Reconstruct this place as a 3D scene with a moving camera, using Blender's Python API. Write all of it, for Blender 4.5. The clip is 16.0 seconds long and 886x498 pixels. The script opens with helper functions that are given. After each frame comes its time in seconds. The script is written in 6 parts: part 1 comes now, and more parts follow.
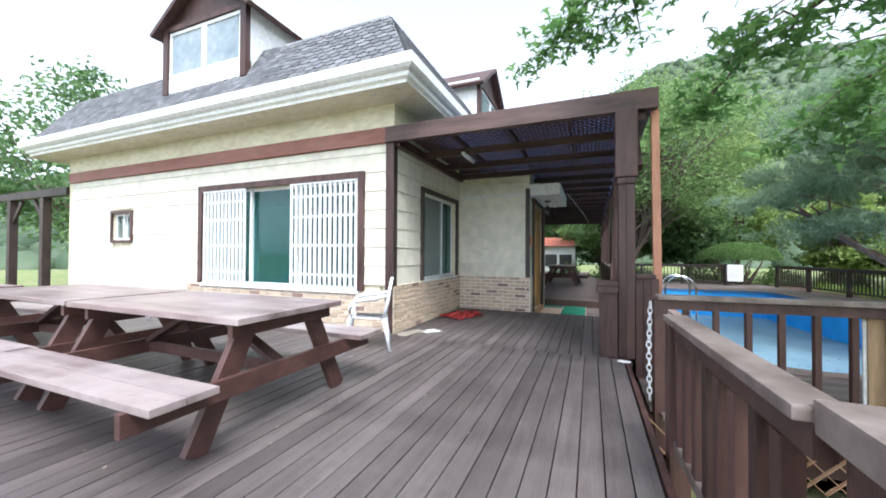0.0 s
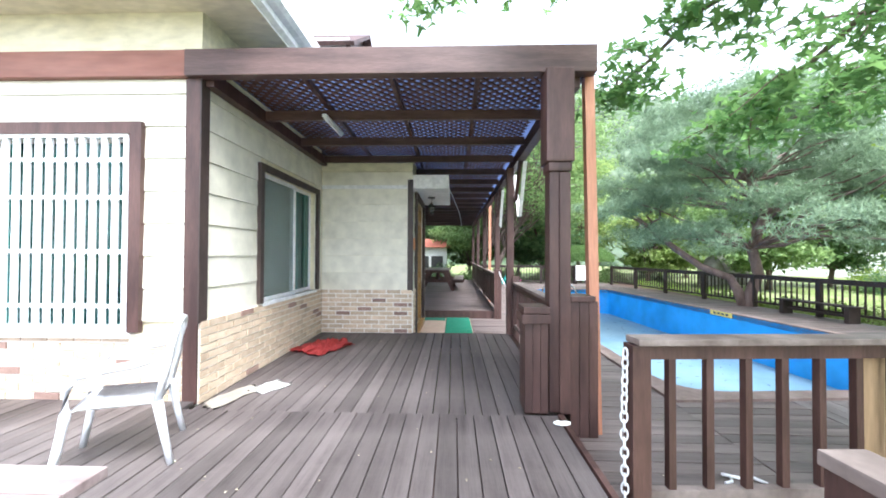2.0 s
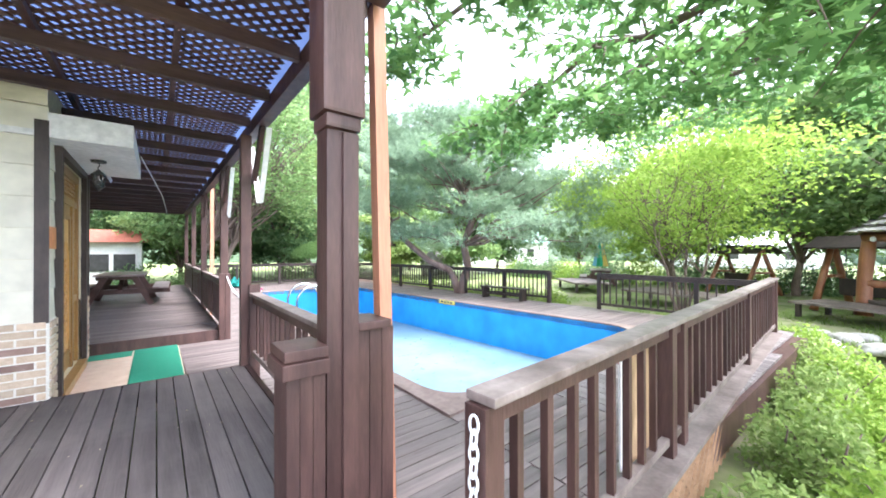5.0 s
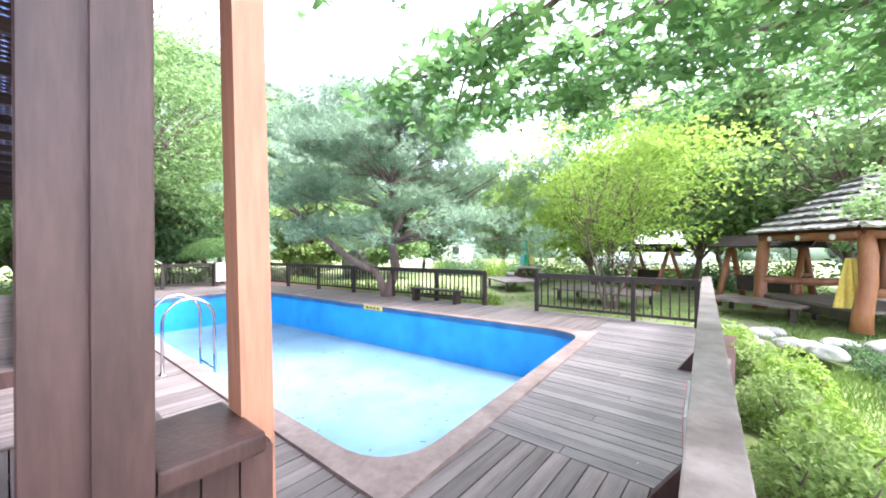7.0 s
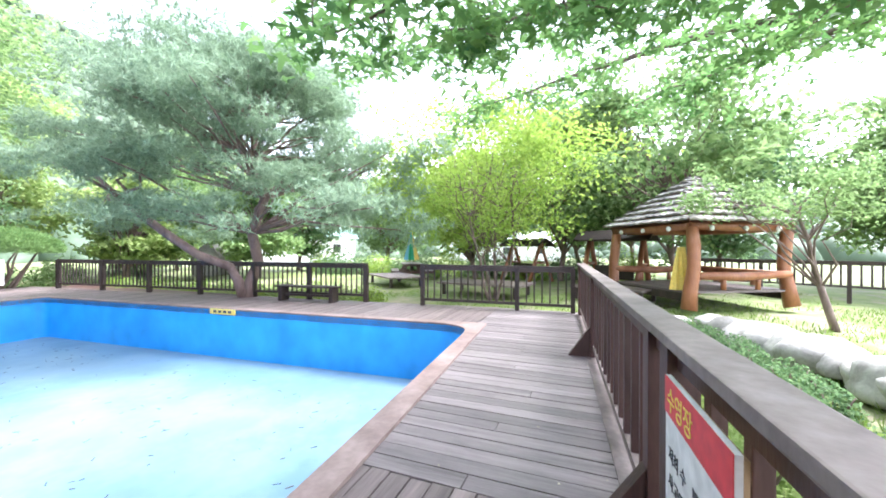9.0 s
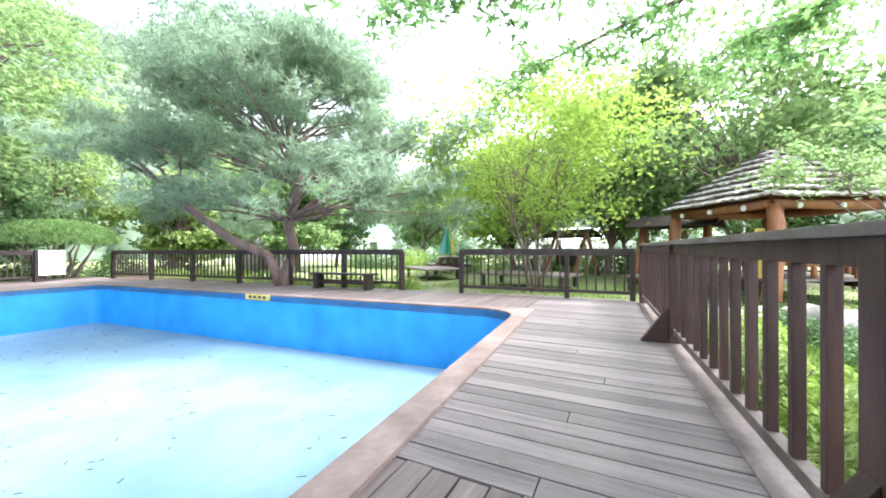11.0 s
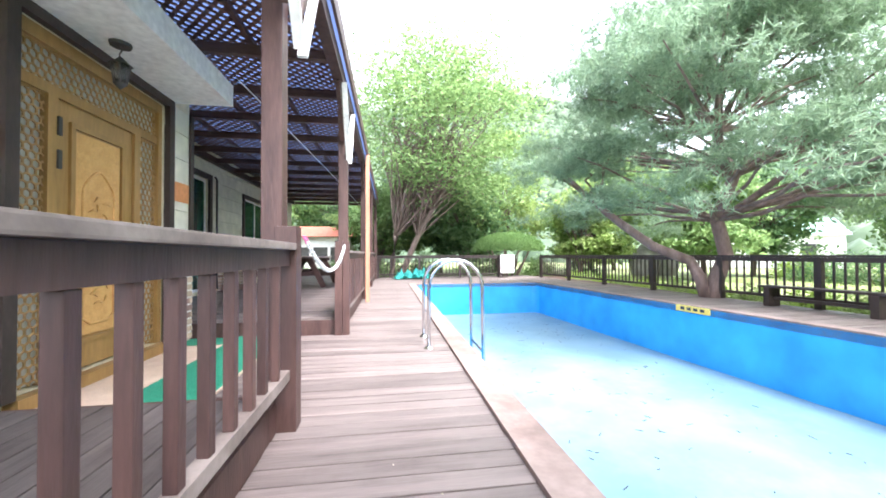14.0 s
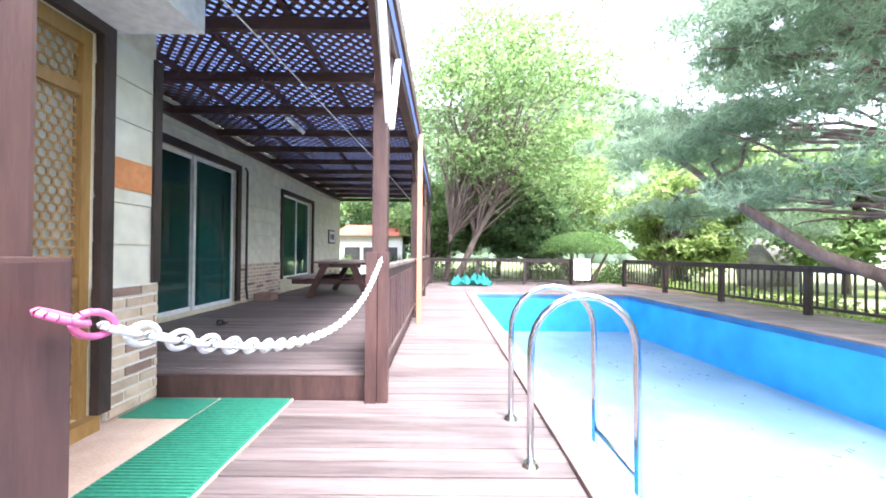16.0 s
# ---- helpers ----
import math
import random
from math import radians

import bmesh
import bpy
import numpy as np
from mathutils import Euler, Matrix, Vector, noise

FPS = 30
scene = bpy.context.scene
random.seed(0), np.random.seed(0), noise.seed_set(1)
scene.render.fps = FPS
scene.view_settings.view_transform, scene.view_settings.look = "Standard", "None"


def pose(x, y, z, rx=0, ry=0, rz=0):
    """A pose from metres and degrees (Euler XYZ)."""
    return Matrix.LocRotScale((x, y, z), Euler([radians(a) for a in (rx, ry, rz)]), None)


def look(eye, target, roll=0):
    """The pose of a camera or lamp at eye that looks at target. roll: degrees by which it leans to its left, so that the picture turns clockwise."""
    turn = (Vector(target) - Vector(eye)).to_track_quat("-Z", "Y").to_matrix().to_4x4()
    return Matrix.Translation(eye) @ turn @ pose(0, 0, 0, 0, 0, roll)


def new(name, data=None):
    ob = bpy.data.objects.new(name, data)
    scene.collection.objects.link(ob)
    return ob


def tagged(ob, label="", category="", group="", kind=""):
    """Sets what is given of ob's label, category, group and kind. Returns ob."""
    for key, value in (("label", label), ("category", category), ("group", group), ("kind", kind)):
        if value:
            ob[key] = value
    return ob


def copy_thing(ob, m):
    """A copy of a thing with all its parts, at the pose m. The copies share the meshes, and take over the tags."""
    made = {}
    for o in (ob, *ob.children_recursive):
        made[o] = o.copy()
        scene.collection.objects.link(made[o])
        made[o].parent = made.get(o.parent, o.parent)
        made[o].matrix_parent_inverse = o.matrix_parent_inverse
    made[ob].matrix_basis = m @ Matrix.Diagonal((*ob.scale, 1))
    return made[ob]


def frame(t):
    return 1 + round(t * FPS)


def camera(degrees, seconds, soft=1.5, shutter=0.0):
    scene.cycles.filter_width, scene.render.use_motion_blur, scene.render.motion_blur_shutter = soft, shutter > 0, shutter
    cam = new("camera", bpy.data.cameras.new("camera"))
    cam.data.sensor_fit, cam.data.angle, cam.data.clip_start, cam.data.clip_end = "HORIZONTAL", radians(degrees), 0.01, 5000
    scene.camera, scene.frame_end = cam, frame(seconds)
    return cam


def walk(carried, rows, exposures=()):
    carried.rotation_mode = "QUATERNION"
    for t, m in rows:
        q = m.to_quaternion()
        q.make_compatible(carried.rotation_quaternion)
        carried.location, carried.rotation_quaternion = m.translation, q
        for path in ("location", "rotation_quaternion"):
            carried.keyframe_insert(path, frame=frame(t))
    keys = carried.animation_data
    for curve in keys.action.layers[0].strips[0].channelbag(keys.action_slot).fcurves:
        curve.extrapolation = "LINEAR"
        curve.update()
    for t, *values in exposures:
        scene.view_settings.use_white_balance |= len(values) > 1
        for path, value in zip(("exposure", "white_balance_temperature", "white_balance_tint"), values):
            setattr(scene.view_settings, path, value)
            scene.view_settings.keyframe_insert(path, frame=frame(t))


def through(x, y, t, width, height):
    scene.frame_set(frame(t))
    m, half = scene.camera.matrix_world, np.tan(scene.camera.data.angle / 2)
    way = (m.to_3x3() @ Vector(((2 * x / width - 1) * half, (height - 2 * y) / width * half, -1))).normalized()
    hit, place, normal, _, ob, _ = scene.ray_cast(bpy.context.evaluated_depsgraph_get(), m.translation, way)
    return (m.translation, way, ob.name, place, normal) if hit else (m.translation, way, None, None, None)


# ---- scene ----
cam = camera(101.6, 16.0, soft=1.8)
# seconds, eye, yaw, pitch, roll
ROWS = [
    (0.0, -0.013, -0.003, 1.218, 22.28, 0.79, -0.30),
    (0.5, -0.159, 0.476, 1.195, 18.23, 0.65, -0.32),
    (1.0, -0.226, 0.921, 1.227, 13.83, 0.88, -0.13),
    (1.5, -0.404, 1.373, 1.283, 5.55, 0.77, -0.25),
    (2.0, -0.533, 1.655, 1.344, 1.65, 0.85, -0.25),
    (2.5, -0.579, 1.914, 1.344, -6.04, 0.70, -0.43),
    (3.0, -0.581, 2.071, 1.346, -14.86, 0.81, -0.40),
    (3.5, -0.653, 2.284, 1.349, -26.99, 0.68, -0.29),
    (4.0, -0.633, 2.465, 1.342, -32.92, 0.56, -0.30),
    (6.5, 0.112, 3.625, 1.509, -46.03, -0.26, 0.30),
    (7.0, 0.281, 3.888, 1.434, -50.48, -0.23, 0.03),
    (7.5, 0.421, 4.143, 1.413, -57.13, -0.27, 0.02),
    (8.0, 0.598, 4.248, 1.365, -64.56, -0.19, -0.14),
    (10.5, 1.699, 4.574, 0.836, -69.77, -0.14, -0.07),
    (11.0, 1.657, 4.677, 0.780, -63.05, -0.05, 0.24),
    (11.5, 1.522, 4.781, 0.740, -53.37, 0.18, 0.02),
    (12.0, 1.332, 4.974, 0.655, -42.46, 0.64, 0.24),
    (12.5, 1.207, 5.057, 0.668, -32.23, 0.76, 0.13),
    (13.0, 1.146, 5.150, 0.698, -22.68, 0.87, 0.02),
    (13.5, 1.108, 5.367, 0.772, -16.48, 0.84, 0.26),
    (14.0, 1.147, 5.736, 0.800, -8.43, 0.90, 0.21),
    (14.5, 1.152, 6.104, 0.839, -1.69, 0.88, -0.27),
    (15.0, 1.124, 6.585, 0.906, -2.05, 0.88, -0.13),
    (15.5, 1.119, 7.151, 0.909, -1.22, 0.51, -0.17),
    (16.0, 1.065, 7.616, 0.979, -0.12, 0.56, -0.48),
]
walk(cam, [(t, pose(x, y, z, 90 + pitch, roll, yaw)) for t, x, y, z, yaw, pitch, roll in ROWS],
     exposures=[(0.0, 1.55, 5800, 10), (1.0, 1.85, 5800, 10), (2.5, 2.65, 5850, 11), (4.0, 2.95, 5850, 13), (6.5, 2.95, 5750, 15), (8.0, 2.85, 5750, 18), (10.5, 2.95, 5900, 15), (12.5, 2.8, 6000, 12), (14.5, 3.1, 6000, 15), (16.0, 3.25, 5850, 19)])

# ---- world and sun ----
world = bpy.data.worlds.new("overcast_sky")
scene.world = world
world.use_nodes = True
wn = world.node_tree
bg = wn.nodes["Background"]
sky = wn.nodes.new("ShaderNodeTexSky")
sky.sky_type = "NISHITA"
sky.sun_disc = False
sky.sun_elevation, sky.sun_rotation = radians(58), radians(150)
sky.air_density, sky.dust_density, sky.ozone_density, sky.altitude = 1.0, 1.5, 1.0, 200
veil = wn.nodes.new("ShaderNodeHueSaturation")
veil.inputs["Saturation"].default_value = 0.22
wn.links.new(sky.outputs[0], veil.inputs["Color"])
wn.links.new(veil.outputs[0], bg.inputs["Color"])
bg.inputs["Strength"].default_value = 0.15
sun_data = bpy.data.lights.new("sun", "SUN")
sun_data.energy, sun_data.angle, sun_data.color = 2.0, radians(25), (1.0, 0.96, 0.9)
sun = new("sun", sun_data)
sun.matrix_world = look((6, -10, 19), (0, 0, 0))


# ---- materials ----
def nodes_of(name):
    m = bpy.data.materials.new(name)
    m.use_nodes = True
    return m, m.node_tree, m.node_tree.nodes["Principled BSDF"]


def node(nt, kind, **values):
    n = nt.nodes.new(kind)
    for k, v in values.items():
        n.inputs[k].default_value = v
    return n


def ramp_of(nt, fac, stops):
    r = nt.nodes.new("ShaderNodeValToRGB")
    while len(r.color_ramp.elements) < len(stops):
        r.color_ramp.elements.new(0.5)
    for e, (p, c) in zip(r.color_ramp.elements, stops):
        e.position, e.color = p, (*c, 1)
    nt.links.new(fac, r.inputs[0])
    return r


def mix_of(nt, blend, fac, a, b):
    m = nt.nodes.new("ShaderNodeMix")
    m.data_type, m.blend_type = "RGBA", blend
    m.inputs[0].default_value = fac
    nt.links.new(a, m.inputs[6])
    nt.links.new(b, m.inputs[7])
    return m.outputs[2]


def surface(name, dark, light, rough=0.6, scale=(6, 6, 6), fine=60.0, bump=0.15, vary=0.0, metal=0.0, stain=None, island=False, spec=0.5):
    """Two scales of noise between two colours, with fine relief; vary: change of value from piece to piece."""
    m, nt, b = nodes_of(name)
    co = nt.nodes.new("ShaderNodeTexCoord")
    mp = nt.nodes.new("ShaderNodeMapping")
    mp.inputs["Scale"].default_value = scale
    nt.links.new(co.outputs["Object"], mp.inputs[0])
    info = nt.nodes.new("ShaderNodeObjectInfo")
    rnd = info.outputs["Random"]
    if island:
        rnd = nt.nodes.new("ShaderNodeNewGeometry").outputs["Random Per Island"]
    shift = nt.nodes.new("ShaderNodeVectorMath")
    shift.operation = "MULTIPLY_ADD"
    shift.inputs[1].default_value = (1, 1, 1)
    mul = nt.nodes.new("ShaderNodeMath")
    mul.operation, mul.inputs[1].default_value = "MULTIPLY", 37.0
    nt.links.new(rnd, mul.inputs[0])
    nt.links.new(mp.outputs[0], shift.inputs[0])
    nt.links.new(mul.outputs[0], shift.inputs[2])
    n1 = node(nt, "ShaderNodeTexNoise", Scale=1.0, Detail=5.0, Roughness=0.6)
    n2 = node(nt, "ShaderNodeTexNoise", Scale=fine / 6, Detail=3.0)
    nt.links.new(shift.outputs[0], n1.inputs["Vector"])
    nt.links.new(shift.outputs[0], n2.inputs["Vector"])
    r = ramp_of(nt, n1.outputs[0], [(0.3, dark), (0.7, light)])
    r2 = ramp_of(nt, n2.outputs[0], [(0.25, (0.78,) * 3), (0.75, (1.15,) * 3)])
    col = mix_of(nt, "MULTIPLY", 0.8, r.outputs[0], r2.outputs[0])
    if stain:
        n3 = node(nt, "ShaderNodeTexNoise", Scale=0.9, Detail=6.0, Roughness=0.7)
        nt.links.new(co.outputs["Object"], n3.inputs["Vector"])
        r3 = ramp_of(nt, n3.outputs[0], [(0.45, (0, 0, 0)), (0.7, (1, 1, 1))])
        flat = nt.nodes.new("ShaderNodeRGB")
        flat.outputs[0].default_value = (*stain, 1)
        mx = nt.nodes.new("ShaderNodeMix")
        mx.data_type = "RGBA"
        nt.links.new(r3.outputs[0], mx.inputs[0])
        nt.links.new(col, mx.inputs[6])
        nt.links.new(flat.outputs[0], mx.inputs[7])
        col = mx.outputs[2]
    if vary:
        hs = nt.nodes.new("ShaderNodeHueSaturation")
        mr = nt.nodes.new("ShaderNodeMapRange")
        mr.inputs[3].default_value, mr.inputs[4].default_value = 1 - vary, 1 + vary
        nt.links.new(rnd, mr.inputs[0])
        nt.links.new(mr.outputs[0], hs.inputs["Value"])
        nt.links.new(col, hs.inputs["Color"])
        col = hs.outputs[0]
    nt.links.new(col, b.inputs["Base Color"])
    b.inputs["Roughness"].default_value, b.inputs["Metallic"].default_value = rough, metal
    b.inputs["Specular IOR Level"].default_value = spec
    if bump:
        bp = node(nt, "ShaderNodeBump", Strength=bump, Distance=0.01)
        nt.links.new(n2.outputs[0], bp.inputs["Height"])
        nt.links.new(bp.outputs[0], b.inputs["Normal"])
    return m


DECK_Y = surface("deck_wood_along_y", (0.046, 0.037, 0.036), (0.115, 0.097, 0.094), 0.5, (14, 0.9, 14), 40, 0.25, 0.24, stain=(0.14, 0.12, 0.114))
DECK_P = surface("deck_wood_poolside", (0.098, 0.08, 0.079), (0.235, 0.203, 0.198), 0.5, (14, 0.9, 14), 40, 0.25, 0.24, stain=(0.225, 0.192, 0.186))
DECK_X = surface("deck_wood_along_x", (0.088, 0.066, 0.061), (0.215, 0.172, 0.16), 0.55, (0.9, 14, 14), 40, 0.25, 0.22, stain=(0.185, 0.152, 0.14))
BROWN = surface("brown_stained_wood", (0.034, 0.014, 0.012), (0.095, 0.048, 0.04), 0.5, (7, 7, 1.2), 60, 0.2, 0.2)
BROWN_X = surface("brown_stained_beam", (0.04, 0.02, 0.017), (0.115, 0.066, 0.056), 0.5, (1.2, 1.2, 9), 60, 0.2, 0.2)
RAILTOP = surface("worn_rail_top", (0.095, 0.068, 0.058), (0.27, 0.22, 0.2), 0.55, (3, 3, 3), 50, 0.2, 0.1)
FENCE = surface("dark_fence_wood", (0.022, 0.015, 0.013), (0.06, 0.04, 0.034), 0.55, (5, 5, 2), 50, 0.2, 0.15)
ORANGE = surface("orange_stained_wood", (0.4, 0.17, 0.1), (0.56, 0.27, 0.165), 0.5, (9, 9, 0.8), 40, 0.15)
RAWWOOD = surface("raw_pine_board", (0.3, 0.19, 0.1), (0.5, 0.34, 0.2), 0.6, (8, 8, 1), 40, 0.15)
LATTICE = surface("lattice_wood", (0.075, 0.034, 0.024), (0.14, 0.072, 0.05), 0.6, (4, 4, 4), 50, 0.1, island=True, vary=0.2)
SKIRT = surface("pale_lattice_wood", (0.3, 0.17, 0.09), (0.48, 0.3, 0.18), 0.6, (4, 4, 4), 50, 0.1, island=True, vary=0.15)
# tops and seats: worn wood, with sky sheen put into the pale patches
TABLE = surface("table_wood", (0.15, 0.105, 0.1), (0.32, 0.245, 0.235), 0.34, (1.2, 9, 9), 50, 0.12, 0.12, stain=(0.42, 0.36, 0.35))
TABLEB = surface("table_leg_wood", (0.05, 0.022, 0.019), (0.125, 0.062, 0.05), 0.5, (3, 3, 5), 50, 0.15, 0.15)
SIDING = surface("cream_siding", (0.7, 0.67, 0.54), (0.75, 0.72, 0.6), 0.5, (1, 1, 1), 30, 0.03, 0.03)
PLASTER = surface("cream_painted_wall", (0.68, 0.62, 0.43), (0.72, 0.66, 0.48), 0.6, (1.4, 1.4, 1.4), 50, 0.04)
EAVE = surface("cream_eave_paint", (0.6, 0.55, 0.38), (0.74, 0.69, 0.53), 0.6, (1.2, 3, 3), 30, 0.05)
WHITE = surface("white_paint", (0.72, 0.72, 0.7), (0.84, 0.84, 0.82), 0.5, (2, 2, 2), 50, 0.05)
BRICK = surface("pale_brick", (0.48, 0.36, 0.25), (0.64, 0.52, 0.39), 0.8, (9, 9, 9), 90, 0.3, 0.18)
BRICK_D = surface("dark_brick", (0.23, 0.145, 0.115), (0.33, 0.22, 0.18), 0.8, (9, 9, 9), 90, 0.3, 0.15)
MORTAR = surface("pale_mortar", (0.74, 0.71, 0.64), (0.82, 0.79, 0.73), 0.9, (8, 8, 8), 90, 0.2)
SHINGLE = surface("grey_shingle", (0.11, 0.115, 0.125), (0.2, 0.2, 0.21), 0.85, (6, 6, 6), 140, 0.3, 0.35, island=True)
PVC = surface("white_pvc", (0.78, 0.79, 0.8), (0.84, 0.85, 0.85), 0.3, (2, 2, 2), 30, 0.0)
PLASTIC = surface("white_plastic", (0.7, 0.72, 0.74), (0.8, 0.81, 0.83), 0.35, (4, 4, 4), 30, 0.02)
POOLW = surface("pool_wall_blue", (0.035, 0.34, 0.78), (0.05, 0.385, 0.84), 0.4, (1, 1, 1), 12, 0.02)
POOLF = surface("pool_floor_pale_blue", (0.14, 0.25, 0.335), (0.18, 0.29, 0.365), 0.45, (0.7, 0.7, 0.7), 8, 0.02, stain=(0.21, 0.315, 0.38))
STEEL = surface("stainless_steel", (0.55, 0.56, 0.58), (0.65, 0.66, 0.68), 0.22, (4, 4, 4), 60, 0.0, metal=1.0)
GREENMAT = surface("green_mat", (0.02, 0.19, 0.115), (0.035, 0.27, 0.165), 0.7, (30, 30, 30), 200, 0.3)
TILE = surface("peach_tile", (0.56, 0.4, 0.29), (0.68, 0.53, 0.41), 0.6, (6, 6, 6), 80, 0.1)
DOORW = surface("carved_door_wood", (0.28, 0.155, 0.045), (0.4, 0.235, 0.08), 0.4, (5, 5, 1), 40, 0.08)
DOORC = surface("carved_panel_wood", (0.58, 0.31, 0.09), (0.7, 0.42, 0.15), 0.45, (14, 14, 14), 60, 0.4)
RED = surface("red_cloth", (0.4, 0.035, 0.03), (0.6, 0.08, 0.075), 0.75, (9, 9, 9), 90, 0.2)
PAPER = surface("white_paper", (0.72, 0.72, 0.7), (0.85, 0.85, 0.83), 0.8, (4, 4, 4), 30, 0.02)
YELLOW = surface("yellow_plate", (0.75, 0.55, 0.1), (0.85, 0.66, 0.18), 0.5, (3, 3, 3), 30, 0.02)
STONE = surface("grey_stone", (0.25, 0.23, 0.21), (0.5, 0.48, 0.44), 0.85, (3, 3, 3), 40, 0.5, 0.2)
LOG = surface("orange_log", (0.2, 0.07, 0.03), (0.36, 0.15, 0.07), 0.4, (3, 3, 0.8), 40, 0.2)
SHAKE = surface("grey_bark_shake", (0.2, 0.18, 0.16), (0.46, 0.43, 0.4), 0.9, (7, 7, 7), 60, 0.4, 0.3, island=True)
BARK = surface("bark", (0.1, 0.07, 0.055), (0.23, 0.17, 0.14), 0.9, (6, 6, 2), 60, 0.6)
IRON = surface("black_iron", (0.03, 0.03, 0.03), (0.06, 0.06, 0.06), 0.5, (5, 5, 5), 40, 0.1)
PINK = surface("pink_plastic", (0.7, 0.12, 0.32), (0.8, 0.2, 0.42), 0.4, (5, 5, 5), 40, 0.0)
TEAL = surface("teal_net", (0.02, 0.3, 0.27), (0.06, 0.45, 0.4), 0.7, (20, 20, 20), 120, 0.5)
CURTAIN = surface("grey_curtain", (0.5, 0.52, 0.5), (0.66, 0.67, 0.66), 0.8, (12, 12, 1), 40, 0.1)
BLACKTXT = surface("black_ink", (0.04, 0.04, 0.05), (0.06, 0.06, 0.07), 0.6, (4, 4, 4), 30, 0.0)
YTXT = surface("yellow_ink", (0.85, 0.7, 0.1), (0.9, 0.75, 0.15), 0.6, (4, 4, 4), 30, 0.0)
REDP = surface("red_print", (0.7, 0.04, 0.05), (0.76, 0.06, 0.07), 0.5, (4, 4, 4), 30, 0.0)
GRASS = surface("lawn_ground", (0.1, 0.16, 0.035), (0.22, 0.27, 0.075), 0.9, (1.5, 1.5, 1.5), 50, 0.4, stain=(0.3, 0.26, 0.18))
# room dimness is put into this dark grey of the inside floor and walls
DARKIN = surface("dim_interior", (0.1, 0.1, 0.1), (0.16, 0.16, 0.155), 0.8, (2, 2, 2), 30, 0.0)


def foliage(name, dark, light, through=0.35):
    m, nt, b = nodes_of(name)
    geo = nt.nodes.new("ShaderNodeNewGeometry")
    co = nt.nodes.new("ShaderNodeTexCoord")
    n1 = node(nt, "ShaderNodeTexNoise", Scale=0.8, Detail=3.0)
    nt.links.new(co.outputs["Object"], n1.inputs["Vector"])
    add = nt.nodes.new("ShaderNodeMath")
    add.operation = "ADD"
    half = nt.nodes.new("ShaderNodeMath")
    half.operation, half.inputs[1].default_value = "MULTIPLY", 0.5
    nt.links.new(geo.outputs["Random Per Island"], half.inputs[0])
    nt.links.new(half.outputs[0], add.inputs[0])
    half2 = nt.nodes.new("ShaderNodeMath")
    half2.operation, half2.inputs[1].default_value = "MULTIPLY", 0.5
    nt.links.new(n1.outputs[0], half2.inputs[0])
    nt.links.new(half2.outputs[0], add.inputs[1])
    r = ramp_of(nt, add.outputs[0], [(0.2, dark), (0.8, light)])
    nt.links.new(r.outputs[0], b.inputs["Base Color"])
    b.inputs["Roughness"].default_value = 0.55
    b.inputs["Specular IOR Level"].default_value = 0.3
    tr = nt.nodes.new("ShaderNodeBsdfTranslucent")
    nt.links.new(r.outputs[0], tr.inputs[0])
    mx = nt.nodes.new("ShaderNodeMixShader")
    mx.inputs[0].default_value = through
    nt.links.new(b.outputs[0], mx.inputs[1])
    nt.links.new(tr.outputs[0], mx.inputs[2])
    nt.links.new(mx.outputs[0], nt.nodes["Material Output"].inputs[0])
    return m


LEAF_MAPLE = foliage("maple_leaf", (0.08, 0.18, 0.055), (0.22, 0.37, 0.12), 0.6)
LEAF_LIME = foliage("lime_leaf", (0.22, 0.36, 0.055), (0.42, 0.54, 0.12), 0.5)
LEAF_MID = foliage("mid_leaf", (0.13, 0.23, 0.08), (0.33, 0.45, 0.18), 0.55)
LEAF_DARK = foliage("dark_leaf", (0.1, 0.19, 0.085), (0.26, 0.39, 0.17), 0.58)
LEAF_YEL = foliage("yellow_green_leaf", (0.22, 0.33, 0.09), (0.44, 0.53, 0.2), 0.55)
NEEDLE = foliage("pine_needle", (0.16, 0.245, 0.15), (0.38, 0.49, 0.32), 0.55)
HILLLEAF = foliage("hill_forest", (0.05, 0.085, 0.045), (0.115, 0.16, 0.09), 0.15)
BLADE = foliage("grass_blade", (0.1, 0.18, 0.03), (0.27, 0.38, 0.09), 0.4)


def glass_of(name, tint, rough=0.02):
    m, nt, b = nodes_of(name)
    b.inputs["Base Color"].default_value = (*tint, 1)
    b.inputs["Roughness"].default_value = rough
    b.inputs["Transmission Weight"].default_value = 0.9
    b.inputs["IOR"].default_value = 1.45
    return m


GLASS = glass_of("window_glass", (0.55, 0.66, 0.66))
GREENGLASS = glass_of("green_glass", (0.1, 0.4, 0.37))


ROOFB = foliage("blue_translucent_sheet", (0.16, 0.2, 0.3), (0.26, 0.31, 0.44), 0.8)


# ---- building helpers ----
def box(bm, x0, x1, y0, y1, z0, z1, m=None):
    """Adds a box to bm; m: a matrix laid on it."""
    v = [bm.verts.new((x, y, z)) for x in (x0, x1) for y in (y0, y1) for z in (z0, z1)]
    for f in ((0, 1, 3, 2), (4, 6, 7, 5), (0, 4, 5, 1), (2, 3, 7, 6), (0, 2, 6, 4), (1, 5, 7, 3)):
        bm.faces.new([v[i] for i in f])
    if m is not None:
        bmesh.ops.transform(bm, matrix=m, verts=v)
    return bm


def boxes(*rows, bevel=0.0):
    bm = bmesh.new()
    for r in rows:
        box(bm, *r)
    if bevel:
        bmesh.ops.bevel(bm, geom=bm.edges[:], offset=bevel, segments=2, affect="EDGES", profile=0.7)
    return bm


